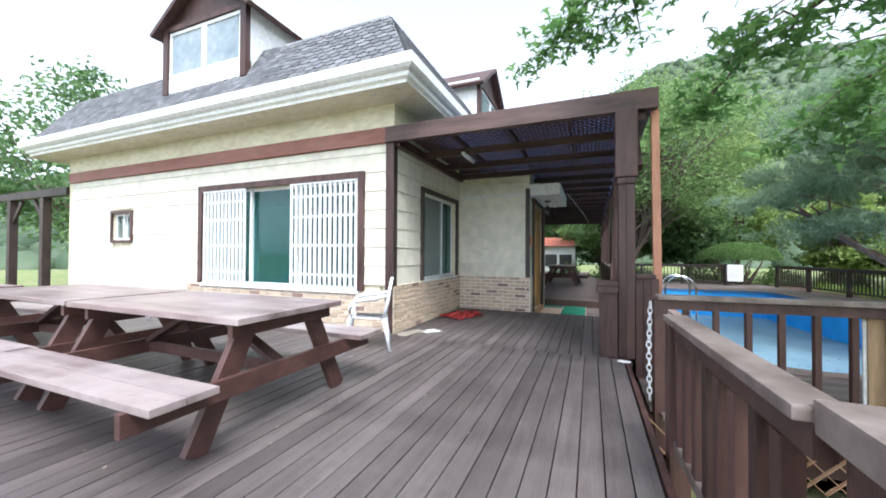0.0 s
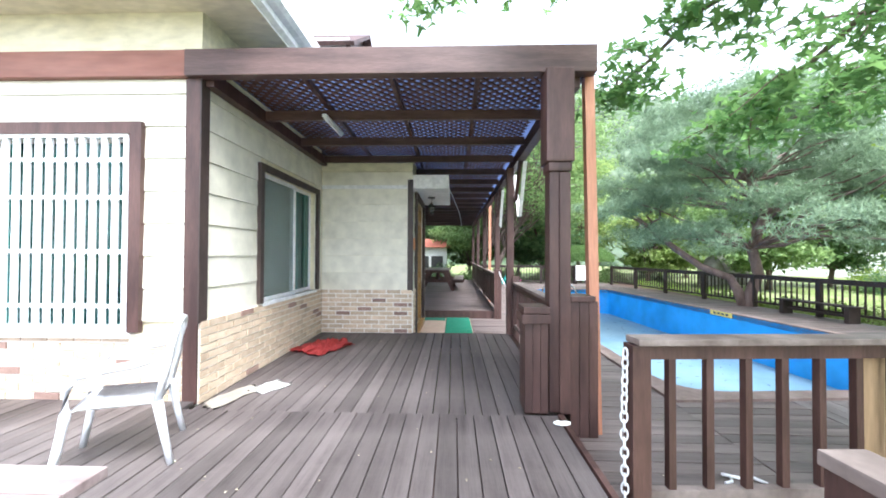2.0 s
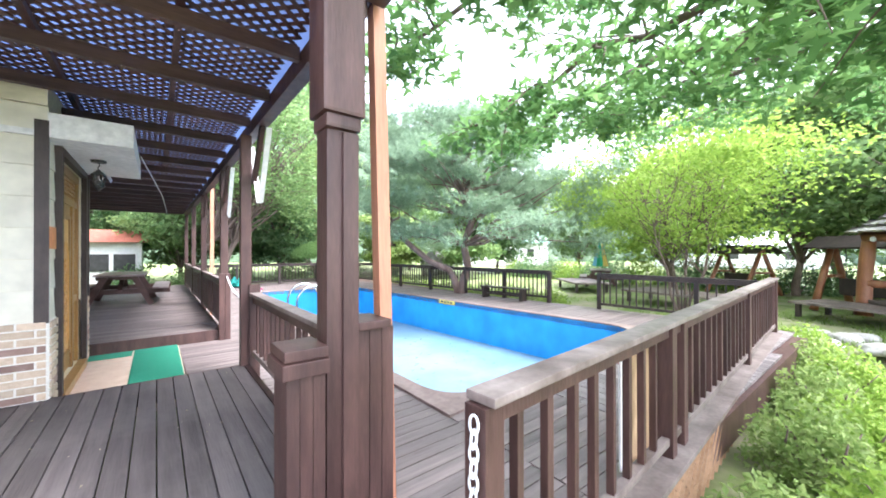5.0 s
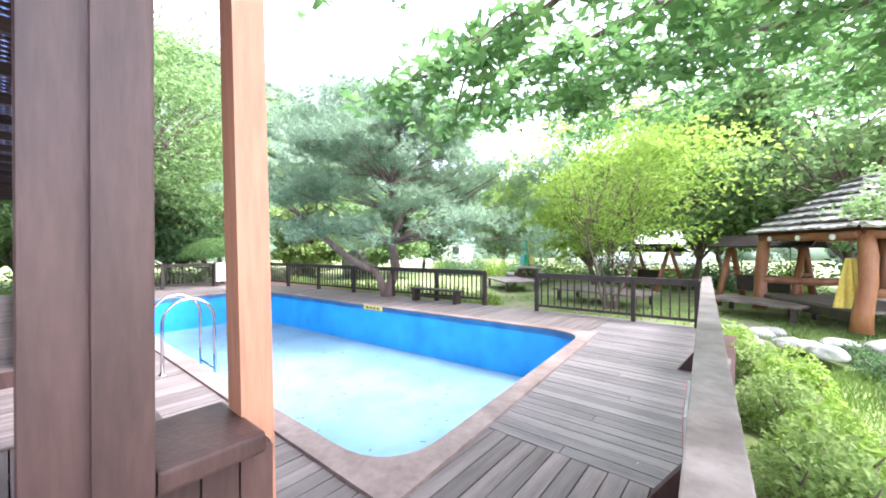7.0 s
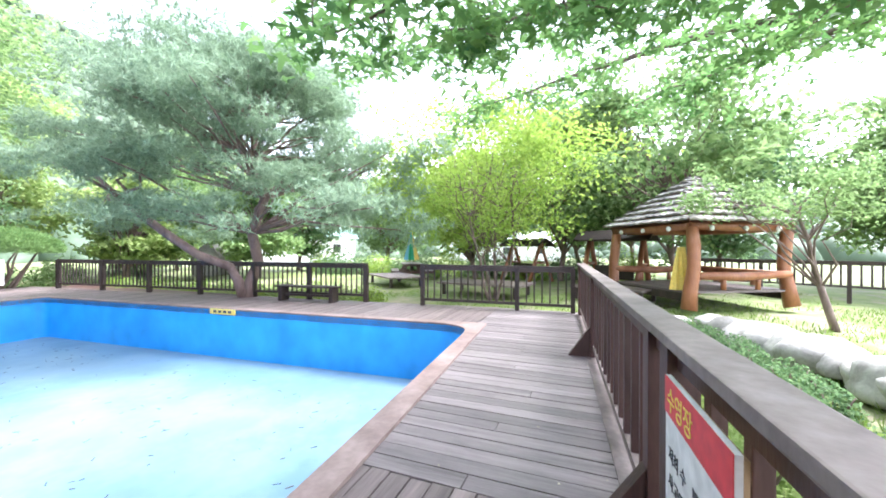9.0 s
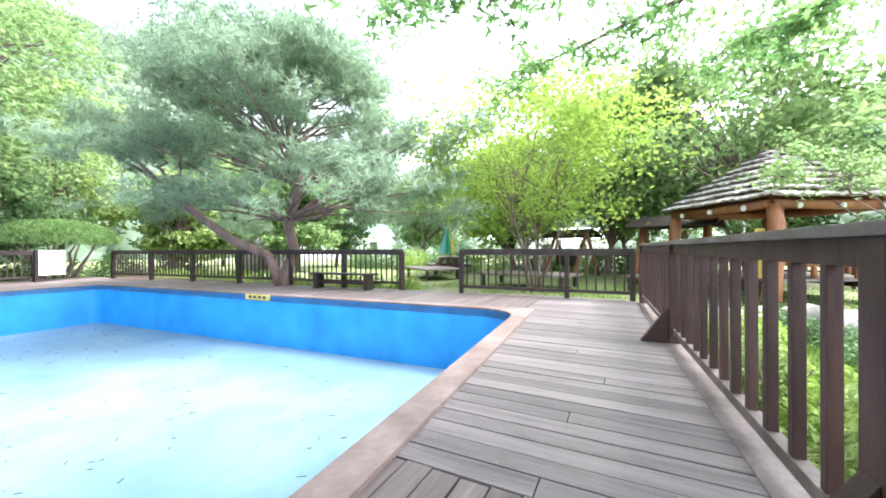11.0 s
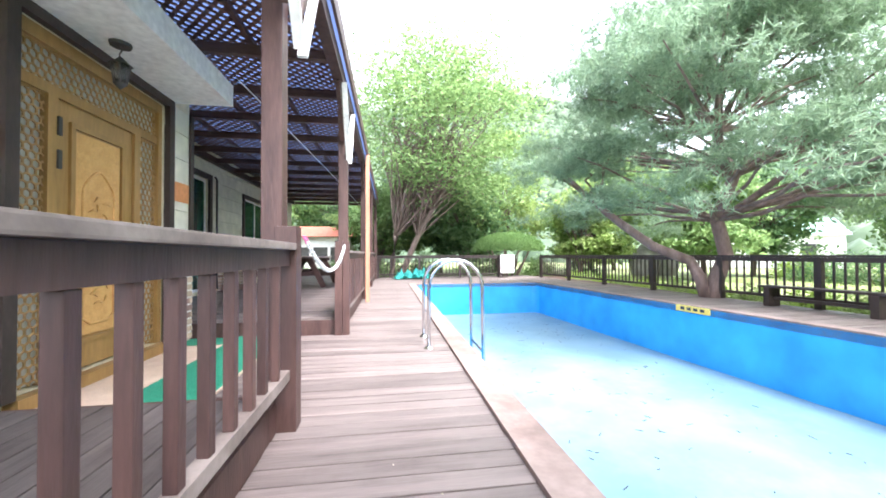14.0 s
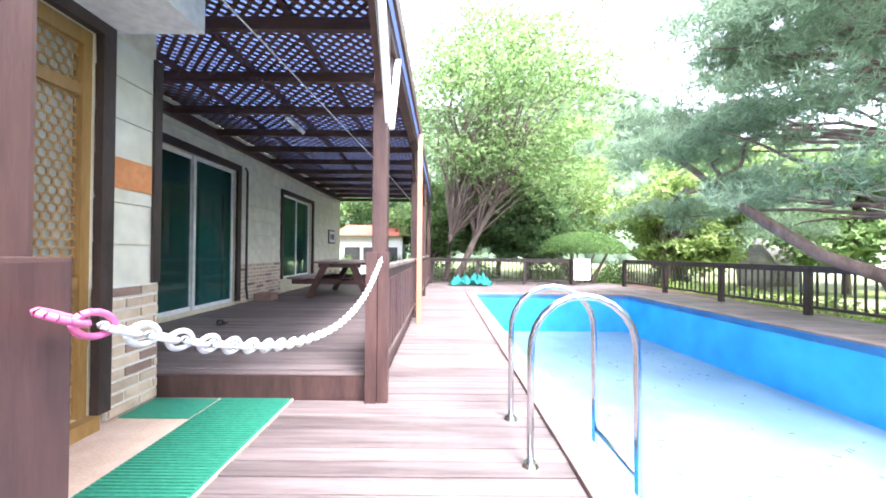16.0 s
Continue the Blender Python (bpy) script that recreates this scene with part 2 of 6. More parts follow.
def tube(bm, pts, radii, sides=8, cap=True):
    """A tapered tube along pts."""
    pts = [Vector(p) for p in pts]
    if isinstance(radii, (int, float)):
        radii = [radii] * len(pts)
    rings = []
    up = Vector((0.13, 0.21, 1)).normalized()
    for i, (p, r) in enumerate(zip(pts, radii)):
        d = (pts[min(i + 1, len(pts) - 1)] - pts[max(i - 1, 0)]).normalized()
        a = d.cross(up)
        if a.length < 0.05:
            a = d.cross(Vector((1, 0, 0)))
        a.normalize()
        b = d.cross(a)
        rings.append([bm.verts.new(p + r * (a * math.cos(k * math.tau / sides) + b * math.sin(k * math.tau / sides))) for k in range(sides)])
    for r0, r1 in zip(rings, rings[1:]):
        for k in range(sides):
            bm.faces.new((r0[k], r0[(k + 1) % sides], r1[(k + 1) % sides], r1[k])).smooth = True
    if cap:
        bm.faces.new(rings[0][::-1])
        bm.faces.new(rings[-1])
    return bm


def beam(bm, p, q, w, h, up=(0, 0, 1)):
    """A square timber from p to q, w wide and h high."""
    p, q = Vector(p), Vector(q)
    d = (q - p).normalized()
    s = d.cross(Vector(up))
    if s.length < 0.01:
        s = Vector((1, 0, 0))
    s.normalize()
    t = s.cross(d)
    v = [bm.verts.new(c + s * a * w / 2 + t * b * h / 2) for c in (p, q) for a, b in ((-1, -1), (1, -1), (1, 1), (-1, 1))]
    for f in ((0, 3, 2, 1), (4, 5, 6, 7), (0, 1, 5, 4), (1, 2, 6, 5), (2, 3, 7, 6), (3, 0, 4, 7)):
        bm.faces.new([v[i] for i in f])
    return bm


def mesh_of(name, bm, material):
    me = bpy.data.meshes.new(name)
    bm.normal_update()
    bm.to_mesh(me)
    bm.free()
    me.materials.append(material)
    return me


def part(name, bm, material, parent, label="", m=None):
    ob = new(name, mesh_of(name, bm, material) if isinstance(bm, bmesh.types.BMesh) else bm)
    ob.parent = parent
    if m is not None:
        ob.matrix_basis = m
    if label:
        ob["label"] = label
    return ob


def thing(name, place, label, category, group="", kind="", turn=0):
    ob = new(name)
    ob.empty_display_size = 0.2
    ob.matrix_basis = pose(*place, 0, 0, turn)
    return tagged(ob, label, category, group, kind)


def solid(name, bm, material, label, category, kind="structure", group=""):
    return tagged(new(name, mesh_of(name, bm, material)), label, category, group, kind)


def cloud(name, verts, faces, material):
    me = bpy.data.meshes.new(name)
    me.from_pydata(verts, [], faces)
    me.materials.append(material)
    return me


rng = np.random.default_rng(7)

# levels
DECK, PORCH, POOLZ, GROUND = 0.0, -0.04, -0.22, -0.75
WX, WY = -2.87, 4.9          # corner of the house
BX, BY0, BY1 = -1.25, 8.0, 10.55   # entrance block
HOUSE_END = 21.4
HOUSE_L = -12.2

# ---- ground ----
bm = bmesh.new()
N = 110
grid = [[None] * (N + 1) for _ in range(N + 1)]
for i in range(N + 1):
    for j in range(N + 1):
        u, v = (i / N - 0.5) * 2, (j / N - 0.5) * 2
        x, y = 4 + 600 * u * abs(u) ** 1.6, 8 + 600 * v * abs(v) ** 1.6
        z = GROUND + 0.12 * noise.noise((x * 0.12, y * 0.12, 0))
        if x > 9.6 or y > 22.5:
            z += 0.32
        if -0.5 < x < 9.0 and 4.3 < y < 22.0:
            z = -3.0
        grid[i][j] = bm.verts.new((x, y, z if abs(x) + abs(y) < 160 else GROUND))
for i in range(N):
    for j in range(N):
        c = [grid[i][j], grid[i + 1][j], grid[i + 1][j + 1], grid[i][j + 1]]
        mid = sum((w.co for w in c), Vector()) / 4
        bm.faces.new(c).smooth = True
solid("ground", bm, GRASS, "uneven garden ground with grass and bare soil", "ground")

# ---- house walls ----
house = thing("house", (0, 0, 0), "cream house with brick base, brown trim and grey shingle mansard roof", "house")


def wall_x(x, y0, y1, z0, z1, t, holes):
    """A wall in the plane x, thick towards -x, with holes (y0, y1, z0, z1)."""
    bm = bmesh.new()
    ys = sorted({y0, y1, *[h[0] for h in holes], *[h[1] for h in holes]})
    for a, b in zip(ys, ys[1:]):
        cut = [h for h in holes if h[0] <= a and b <= h[1]]
        if cut:
            box(bm, x - t, x, a, b, z0, cut[0][2])
            box(bm, x - t, x, a, b, cut[0][3], z1)
        else:
            box(bm, x - t, x, a, b, z0, z1)
    return bm


def wall_y(y, x0, x1, z0, z1, t, holes):
    bm = bmesh.new()
    xs = sorted({x0, x1, *[h[0] for h in holes], *[h[1] for h in holes]})
    for a, b in zip(xs, xs[1:]):
        cut = [h for h in holes if h[0] <= a and b <= h[1]]
        if cut:
            box(bm, a, b, y, y + t, z0, cut[0][2])
            box(bm, a, b, y, y + t, cut[0][3], z1)
        else:
            box(bm, a, b, y, y + t, z0, z1)
    return bm


W1 = (-7.25, -3.5, 0.62, 2.44)       # large front window
WS = (-10.4, -9.68, 1.5, 2.12)       # small front window
W2 = (5.98, 7.72, 0.74, 2.36)        # porch window
DW = (12.4, 14.5, 0.02, 2.5)         # glass door to the porch
W3 = (16.5, 18.5, 0.3, 2.4)          # far porch window
ED = (8.42, 10.02, -0.12, 2.42)      # entrance
part("wall", wall_y(WY + 0.03, HOUSE_L, WX - 0.2, GROUND, 3.62, 0.2, [W1, WS]), PLASTER, house)
part("wall", wall_x(WX - 0.03, WY + 0.03, BY0 + 0.03, GROUND, 3.62, 0.2, [W2]), PLASTER, house)
part("wall", wall_y(BY0 + 0.03, WX - 0.2, BX - 0.22, GROUND, 3.1, 0.2, []), PLASTER, house)
part("wall", wall_x(BX - 0.03, BY0 + 0.03, BY1, GROUND, 3.1, 0.2, [ED]), PLASTER, house)
part("wall", boxes((WX - 0.23, BX - 0.23, BY1 - 0.2, BY1 - 0.005, GROUND, 3.1)), PLASTER, house)
part("wall", wall_x(WX - 0.03, BY1 - 0.2, HOUSE_END, GROUND, 3.62, 0.2, [DW, W3]), PLASTER, house)
part("wall", boxes((HOUSE_L, WX - 0.03, HOUSE_END, HOUSE_END + 0.2, GROUND, 3.62)), PLASTER, house)
part("wall", boxes((HOUSE_L - 0.2, HOUSE_L, WY + 0.03, HOUSE_END + 0.2, GROUND, 3.62)), PLASTER, house)
solid("floor", boxes((HOUSE_L, WX - 0.25, WY + 0.25, HOUSE_END, -0.3, -0.04)), DARKIN, "floor inside the house, room dimness put into its grey", "floor")
solid("ceiling", boxes((HOUSE_L, WX - 0.25, WY + 0.25, HOUSE_END, 2.8, 2.95)), WHITE, "plain white ceiling inside the house", "ceiling")
solid("wall_inner", boxes((HOUSE_L + 0.1, WX - 0.3, 9.2, 9.35, -0.04, 2.8), (-6.2, -6.05, 9.4, HOUSE_END - 0.1, -0.04, 2.8), (WX - 0.1, BX - 0.3, 9.6, 9.7, -0.1, 2.8)), DARKIN, "wall inside the house, room dimness put into its grey", "wall")

# ---- siding planks ----
PITCH = 0.3


def planks_y(y, x0, x1, z0, z1, holes):
    z = z0
    while z < z1 - 0.02:
        zt = min(z + PITCH, z1)
        spans = [(x0, x1)]
        for h in holes:
            if h[2] < zt and h[3] > z:
                spans = [s for a, b in spans for s in ((a, min(b, h[0])), (max(a, h[1]), b)) if s[1] - s[0] > 0.02]
        for a, b in spans:
            bm = bmesh.new()
            v = [bm.verts.new(p) for p in ((a, y + 0.028, z), (b, y + 0.028, z), (b, y, z), (a, y, z), (a, y + 0.028, zt - 0.004), (b, y + 0.028, zt - 0.004), (b, y + 0.012, zt - 0.004), (a, y + 0.012, zt - 0.004))]
            for f in ((0, 3, 2, 1), (4, 5, 6, 7), (3, 7, 6, 2), (1, 2, 6, 5), (0, 4, 7, 3)):
                bm.faces.new([v[i] for i in f])
            part("plank", bm, SIDING, house)
        z += PITCH


def planks_x(x, y0, y1, z0, z1, holes):
    z = z0
    while z < z1 - 0.02:
        zt = min(z + PITCH, z1)
        spans = [(y0, y1)]
        for h in holes:
            if h[2] < zt and h[3] > z:
                spans = [s for a, b in spans for s in ((a, min(b, h[0])), (max(a, h[1]), b)) if s[1] - s[0] > 0.02]
        for a, b in spans:
            bm = bmesh.new()
            v = [bm.verts.new(p) for p in ((x - 0.028, b, z), (x - 0.028, a, z), (x, a, z), (x, b, z), (x - 0.028, b, zt - 0.004), (x - 0.028, a, zt - 0.004), (x - 0.012, a, zt - 0.004), (x - 0.012, b, zt - 0.004))]
            for f in ((0, 1, 2, 3), (4, 7, 6, 5), (3, 2, 6, 7), (1, 5, 6, 2), (0, 3, 7, 4)):
                bm.faces.new([v[i] for i in f])
            part("plank", bm, SIDING, house)
        z += PITCH


planks_y(WY, HOUSE_L, WX - 0.03, 0.72, 2.96, [W1, WS])
planks_x(WX, WY + 0.03, BY0, 0.72, 3.1, [W2])
planks_y(BY0, WX, BX, 0.72, 2.8, [])
planks_x(BX, BY0 + 0.03, BY1 - 0.01, 0.72, 2.5, [ED])
planks_x(WX, BY1, HOUSE_END, 0.72, 2.9, [DW, W3])

# ---- trims, bands and corner boards ----
TR = 0.11
part("corner_board", boxes((WX - 0.12, WX + 0.012, WY - 0.022, WY - 0.002, -0.02, 2.95), bevel=0.004), BROWN, house, "brown painted corner board")
part("corner_board", boxes((WX + 0.002, WX + 0.024, WY - 0.02, WY + 0.1, 0.7, 2.95), bevel=0.004), FENCE, house, "dark brown corner board")
part("corner_board", boxes((BX - 0.09, BX + 0.01, BY0 - 0.022, BY0 - 0.002, 0.7, 2.66), bevel=0.004), FENCE, house)
part("corner_board", boxes((BX - 0.002, BX + 0.022, BY1 - 0.06, BY1 + 0.015, 0.72, 2.5), bevel=0.004), FENCE, house)
part("fascia_band", boxes((HOUSE_L - 0.05, WX - 0.1, WY - 0.05, WY + 0.02, 2.96, 3.2), bevel=0.008), surface("faded_band", (0.2, 0.07, 0.045), (0.3, 0.14, 0.11), 0.6, (0.6, 3, 3), 30, 0.15), house, "faded red-brown timber band")


def frame_y(name, y, h, w, mat, depth=0.04, label=""):
    x0, x1, z0, z1 = h
    return part(name, boxes((x0 - w, x1 + w, y - depth, y + 0.01, z1, z1 + w), (x0 - w, x0, y - depth, y + 0.01, z0, z1), (x1, x1 + w, y - depth, y + 0.01, z0, z1)), mat, house, label)


def frame_x(name, x, h, w, mat, depth=0.04, sill=False, label=""):
    y0, y1, z0, z1 = h
    r = [(x - 0.01, x + depth, y0 - w, y1 + w, z1, z1 + w), (x - 0.01, x + depth, y0 - w, y0, z0, z1), (x - 0.01, x + depth, y1, y1 + w, z0, z1)]
    if sill:
        r.append((x - 0.01, x + depth, y0 - w, y1 + w, z0 - w, z0))
    return part(name, boxes(*r), mat, house, label)


frame_y("window_trim", WY, W1, TR, BROWN, label="brown window surround")
part("window_trim", boxes((WS[0] - 0.06, WS[1] + 0.06, WY - 0.03, WY + 0.01, WS[3], WS[3] + 0.06), (WS[0] - 0.06, WS[1] + 0.06, WY - 0.03, WY + 0.01, WS[2] - 0.06, WS[2]),
     (WS[0] - 0.06, WS[0], WY - 0.03, WY + 0.01, WS[2], WS[3]), (WS[1], WS[1] + 0.06, WY - 0.03, WY + 0.01, WS[2], WS[3])), BROWN, house)
frame_x("window_trim", WX, W2, 0.08, FENCE)
frame_x("window_trim", WX, DW, 0.12, FENCE)
frame_x("window_trim", WX, W3, 0.1, FENCE)
frame_x("door_trim", BX, ED, 0.09, FENCE, 0.05)


def sash(win, horizontal, a0, a1, z0, z1, d, glass, glass_mat, bar=0.05, label=""):
    """One framed pane of a sliding window; horizontal: 'x' or 'y'; d: its depth plane."""
    fr, pn = bmesh.new(), bmesh.new()
    for r in ((a0, a1, z0, z0 + bar), (a0, a1, z1 - bar, z1), (a0, a0 + bar, z0 + bar, z1 - bar), (a1 - bar, a1, z0 + bar, z1 - bar)):
        if horizontal == "x":
            box(fr, r[0], r[1], d, d + 0.035, r[2], r[3])
        else:
            box(fr, d - 0.035, d, r[0], r[1], r[2], r[3])
    if horizontal == "x":
        box(pn, a0 + bar, a1 - bar, d + 0.014, d + 0.02, z0 + bar, z1 - bar)
    else:
        box(pn, d - 0.02, d - 0.014, a0 + bar, a1 - bar, z0 + bar, z1 - bar)
    f = part("window_frame", fr, PVC, win)
    p = part("pane", pn, glass_mat, win, label)
    p.visible_shadow = False
    return f


def window_thing(n, label):
    return tagged(new("window_%d" % n), label, "window", kind="structure")


w1 = window_thing(1, "wide white sliding window with green glass behind folding grilles")
sash(w1, "x", W1[0], -6.0, W1[2], W1[3], WY + 0.08, True, GREENGLASS)
sash(w1, "x", -6.05, -4.85, W1[2], W1[3], WY + 0.12, True, GREENGLASS)
sash(w1, "x", -4.9, W1[1], W1[2], W1[3], WY + 0.08, True, GREENGLASS)
part("window_sill", boxes((W1[0] - 0.02, W1[1] + 0.02, WY - 0.05, WY + 0.14, W1[2] - 0.05, W1[2])), PVC, w1)
ws = window_thing(2, "small white window with a brown surround")
sash(ws, "x", WS[0], -10.05, WS[2], WS[3], WY + 0.06, True, GLASS)
sash(ws, "x", -10.08, WS[1], WS[2], WS[3], WY + 0.1, True, GLASS)
w2 = window_thing(3, "white sliding window facing the porch, curtain behind")
sash(w2, "y", W2[0], 7.05, W2[2], W2[3], WX - 0.05, True, GLASS)
sash(w2, "y", 7.0, W2[1], W2[2], W2[3], WX - 0.09, True, GREENGLASS)
part("window_sill", boxes((WX - 0.1, WX + 0.03, W2[0], W2[1], W2[2] - 0.04, W2[2])), PVC, w2)
dw = window_thing(4, "large white sliding glass door to the porch")
sash(dw, "y", DW[0], 13.45, DW[2], DW[3], WX - 0.09, True, GREENGLASS, 0.06)
sash(dw, "y", 13.4, DW[1], DW[2], DW[3], WX - 0.05, True, GREENGLASS, 0.06)
w3 = window_thing(5, "white sliding window at the far end of the porch")
sash(w3, "y", W3[0], 17.5, W3[2], W3[3], WX - 0.05, True, GREENGLASS)
sash(w3, "y", 17.45, W3[1], W3[2], W3[3], WX - 0.09, True, GREENGLASS)


def curtain(x, y0, y1, z0, z1):
    bm = bmesh.new()
    n = 60
    lo, hi = [], []
    for i in range(n + 1):
        y = y0 + (y1 - y0) * i / n
        d = 0.03 * math.sin(i * 1.5)
        lo.append(bm.verts.new((x + d, y, z0)))
        hi.append(bm.verts.new((x + d * 0.6, y, z1)))
    for i in range(n):
        bm.faces.new((lo[i], lo[i + 1], hi[i + 1], hi[i])).smooth = True
    return tagged(new("curtain", mesh_of("curtain", bm, CURTAIN)), "pale grey hanging curtain behind the window", "curtain")


curtain(WX - 0.34, 6.5, 7.75, 0.3, 2.5)
curtain(WX - 0.36, 14.0, 14.6, 0.0, 2.6)

# ---- folding grilles on the front window ----


def grille(x0, x1):
    g = thing("folding_grille", (0, WY - 0.01, 0), "white folding metal scissor grille drawn across the window", "grille", "window grilles")
    n = max(4, round((x1 - x0) / 0.105))
    step = (x1 - x0) / n
    bars = boxes((-0.009, 0.009, -0.012, 0.012, W1[2] + 0.02, W1[3] - 0.02))
    me = mesh_of("bar", bars, PVC)
    for i in range(n + 1):
        part("bar", me, PVC, g, m=pose(x0 + i * step - 0.012, 0, 0))
        part("bar", me, PVC, g, m=pose(x0 + i * step + 0.02, 0, 0))
    lk = bmesh.new()
    for z in (0.85, 1.35, 1.85, 2.2):
        for i in range(n):
            a, b = x0 + i * step, x0 + (i + 1) * step
            beam(lk, (a, -0.004, z - 0.05), (b, -0.004, z + 0.05), 0.006, 0.014)
            beam(lk, (a, 0.006, z + 0.05), (b, 0.006, z - 0.05), 0.006, 0.014)
    part("lattice_links", lk, PVC, g)
    part("track", boxes((x0 - 0.03, x1 + 0.03, -0.02, 0.025, W1[3] - 0.03, W1[3] + 0.01), (x0 - 0.03, x1 + 0.03, -0.02, 0.025, W1[2] - 0.01, W1[2] + 0.02)), PVC, g)


grille(-7.2, -6.08)
grille(-4.92, -3.55)

# ---- eaves and mansard roof ----
EX, EY = -2.25, 4.25


def ring_face(bm, r0, r1):
    a, b = [bm.verts.new(p) for p in r0], [bm.verts.new(p) for p in r1]
    for i in range(4):
        j = (i + 1) % 4
        bm.faces.new((a[i], a[j], b[j], b[i]))


def rect(x0, x1, y0, y1, z):
    return [(x0, y0, z), (x1, y0, z), (x1, y1, z), (x0, y1, z)]


XL, YE = HOUSE_L - 0.75, HOUSE_END + 0.7
bm = bmesh.new()
ring_face(bm, rect(HOUSE_L - 0.04, WX + 0.04, WY - 0.04, HOUSE_END + 0.2, 3.2), rect(HOUSE_L - 0.04, WX + 0.04, WY - 0.04, HOUSE_END + 0.2, 3.55))
ring_face(bm, rect(HOUSE_L - 0.04, WX + 0.04, WY - 0.04, HOUSE_END + 0.2, 3.55), rect(XL, EX - 0.06, EY + 0.06, YE, 3.55))
part("soffit", bm, EAVE, house, "cream painted soffit")
bm = bmesh.new()
prof = [(0.1, 3.552), (0.1, 3.62), (0.04, 3.64), (0.04, 3.7), (-0.02, 3.72), (-0.06, 3.76), (-0.06, 3.9), (0.06, 3.92)]
for (d0, z0), (d1, z1) in zip(prof, prof[1:]):
    ring_face(bm, rect(XL + d0, EX - d0, EY + d0, YE - d0, z0), rect(XL + d1, EX - d1, EY + d1, YE - d1, z1))
part("cornice", bm, WHITE, house, "white moulded cornice, paint flaking")
MT = 5.05
R0, R1 = (XL + 0.1, EX - 0.1, EY + 0.1, YE - 0.1, 3.93), (XL + 0.75, EX - 0.75, EY + 0.75, YE - 0.75, MT)
bm = bmesh.new()
ring_face(bm, rect(*R0), rect(*R1))
part("roof_deck", bm, SHINGLE, house)
bm = bmesh.new()
top = [bm.verts.new(p) for p in rect(*R1)]
ridge = [bm.verts.new((XL + 5.4, (R1[2] + R1[3]) / 2 - 3, MT + 1.3)), bm.verts.new((XL + 5.4, (R1[2] + R1[3]) / 2 + 3, MT + 1.3))]
bm.faces.new((top[0], top[1], ridge[0]))
bm.faces.new((top[1], top[2], ridge[1], ridge[0]))
bm.faces.new((top[2], top[3], ridge[1]))
bm.faces.new((top[3], top[0], ridge[0], ridge[1]))
part("roof", bm, SHINGLE, house)


def shingles(side):
    """Tab shingles in courses on one mansard slope."""
    bm = bmesh.new()
    courses = 12
    for c in range(courses):
        s0, s1 = c / courses, (c + 1.12) / courses
        for_len = (R0[1] - R0[0]) if side == "y" else (R0[3] - R0[2])
        n = int(for_len / 0.2)
        for i in range(n + 1):
            u0 = (i - 0.5 * (c % 2)) * 0.2 + 0.006
            u1 = u0 + 0.188
            drop = random.uniform(-0.018, 0.006)
            pts = []
            for u, s in ((u0 + 0.03, s0), (u1 - 0.03, s0), (u1, s0 + 0.035), (u1, s1), (u0, s1), (u0, s0 + 0.035)):
                s = min(1, max(0, s + drop))
                ins, z = 0.65 * s, R0[4] + (MT - R0[4]) * s
                lift = 0.012 * (1 - (s - s0) * courses)
                u = min(max(u, ins), for_len - ins)
                if side == "y":
                    pts.append((R0[0] + u, R0[2] + ins - 0.012 - lift, z + 0.006))
                else:
                    pts.append((R0[1] - ins + 0.012 + lift, R0[2] + u, z + 0.006))
            if len({tuple(round(k, 4) for k in p) for p in pts}) < 6:
                continue
            v = [bm.verts.new(p) for p in pts]
            bm.faces.new(v)
    return bm


part("shingle_course", shingles("y"), SHINGLE, house)["kind"] = "stuff"
part("shingle_course", shingles("x"), SHINGLE, house)["kind"] = "stuff"


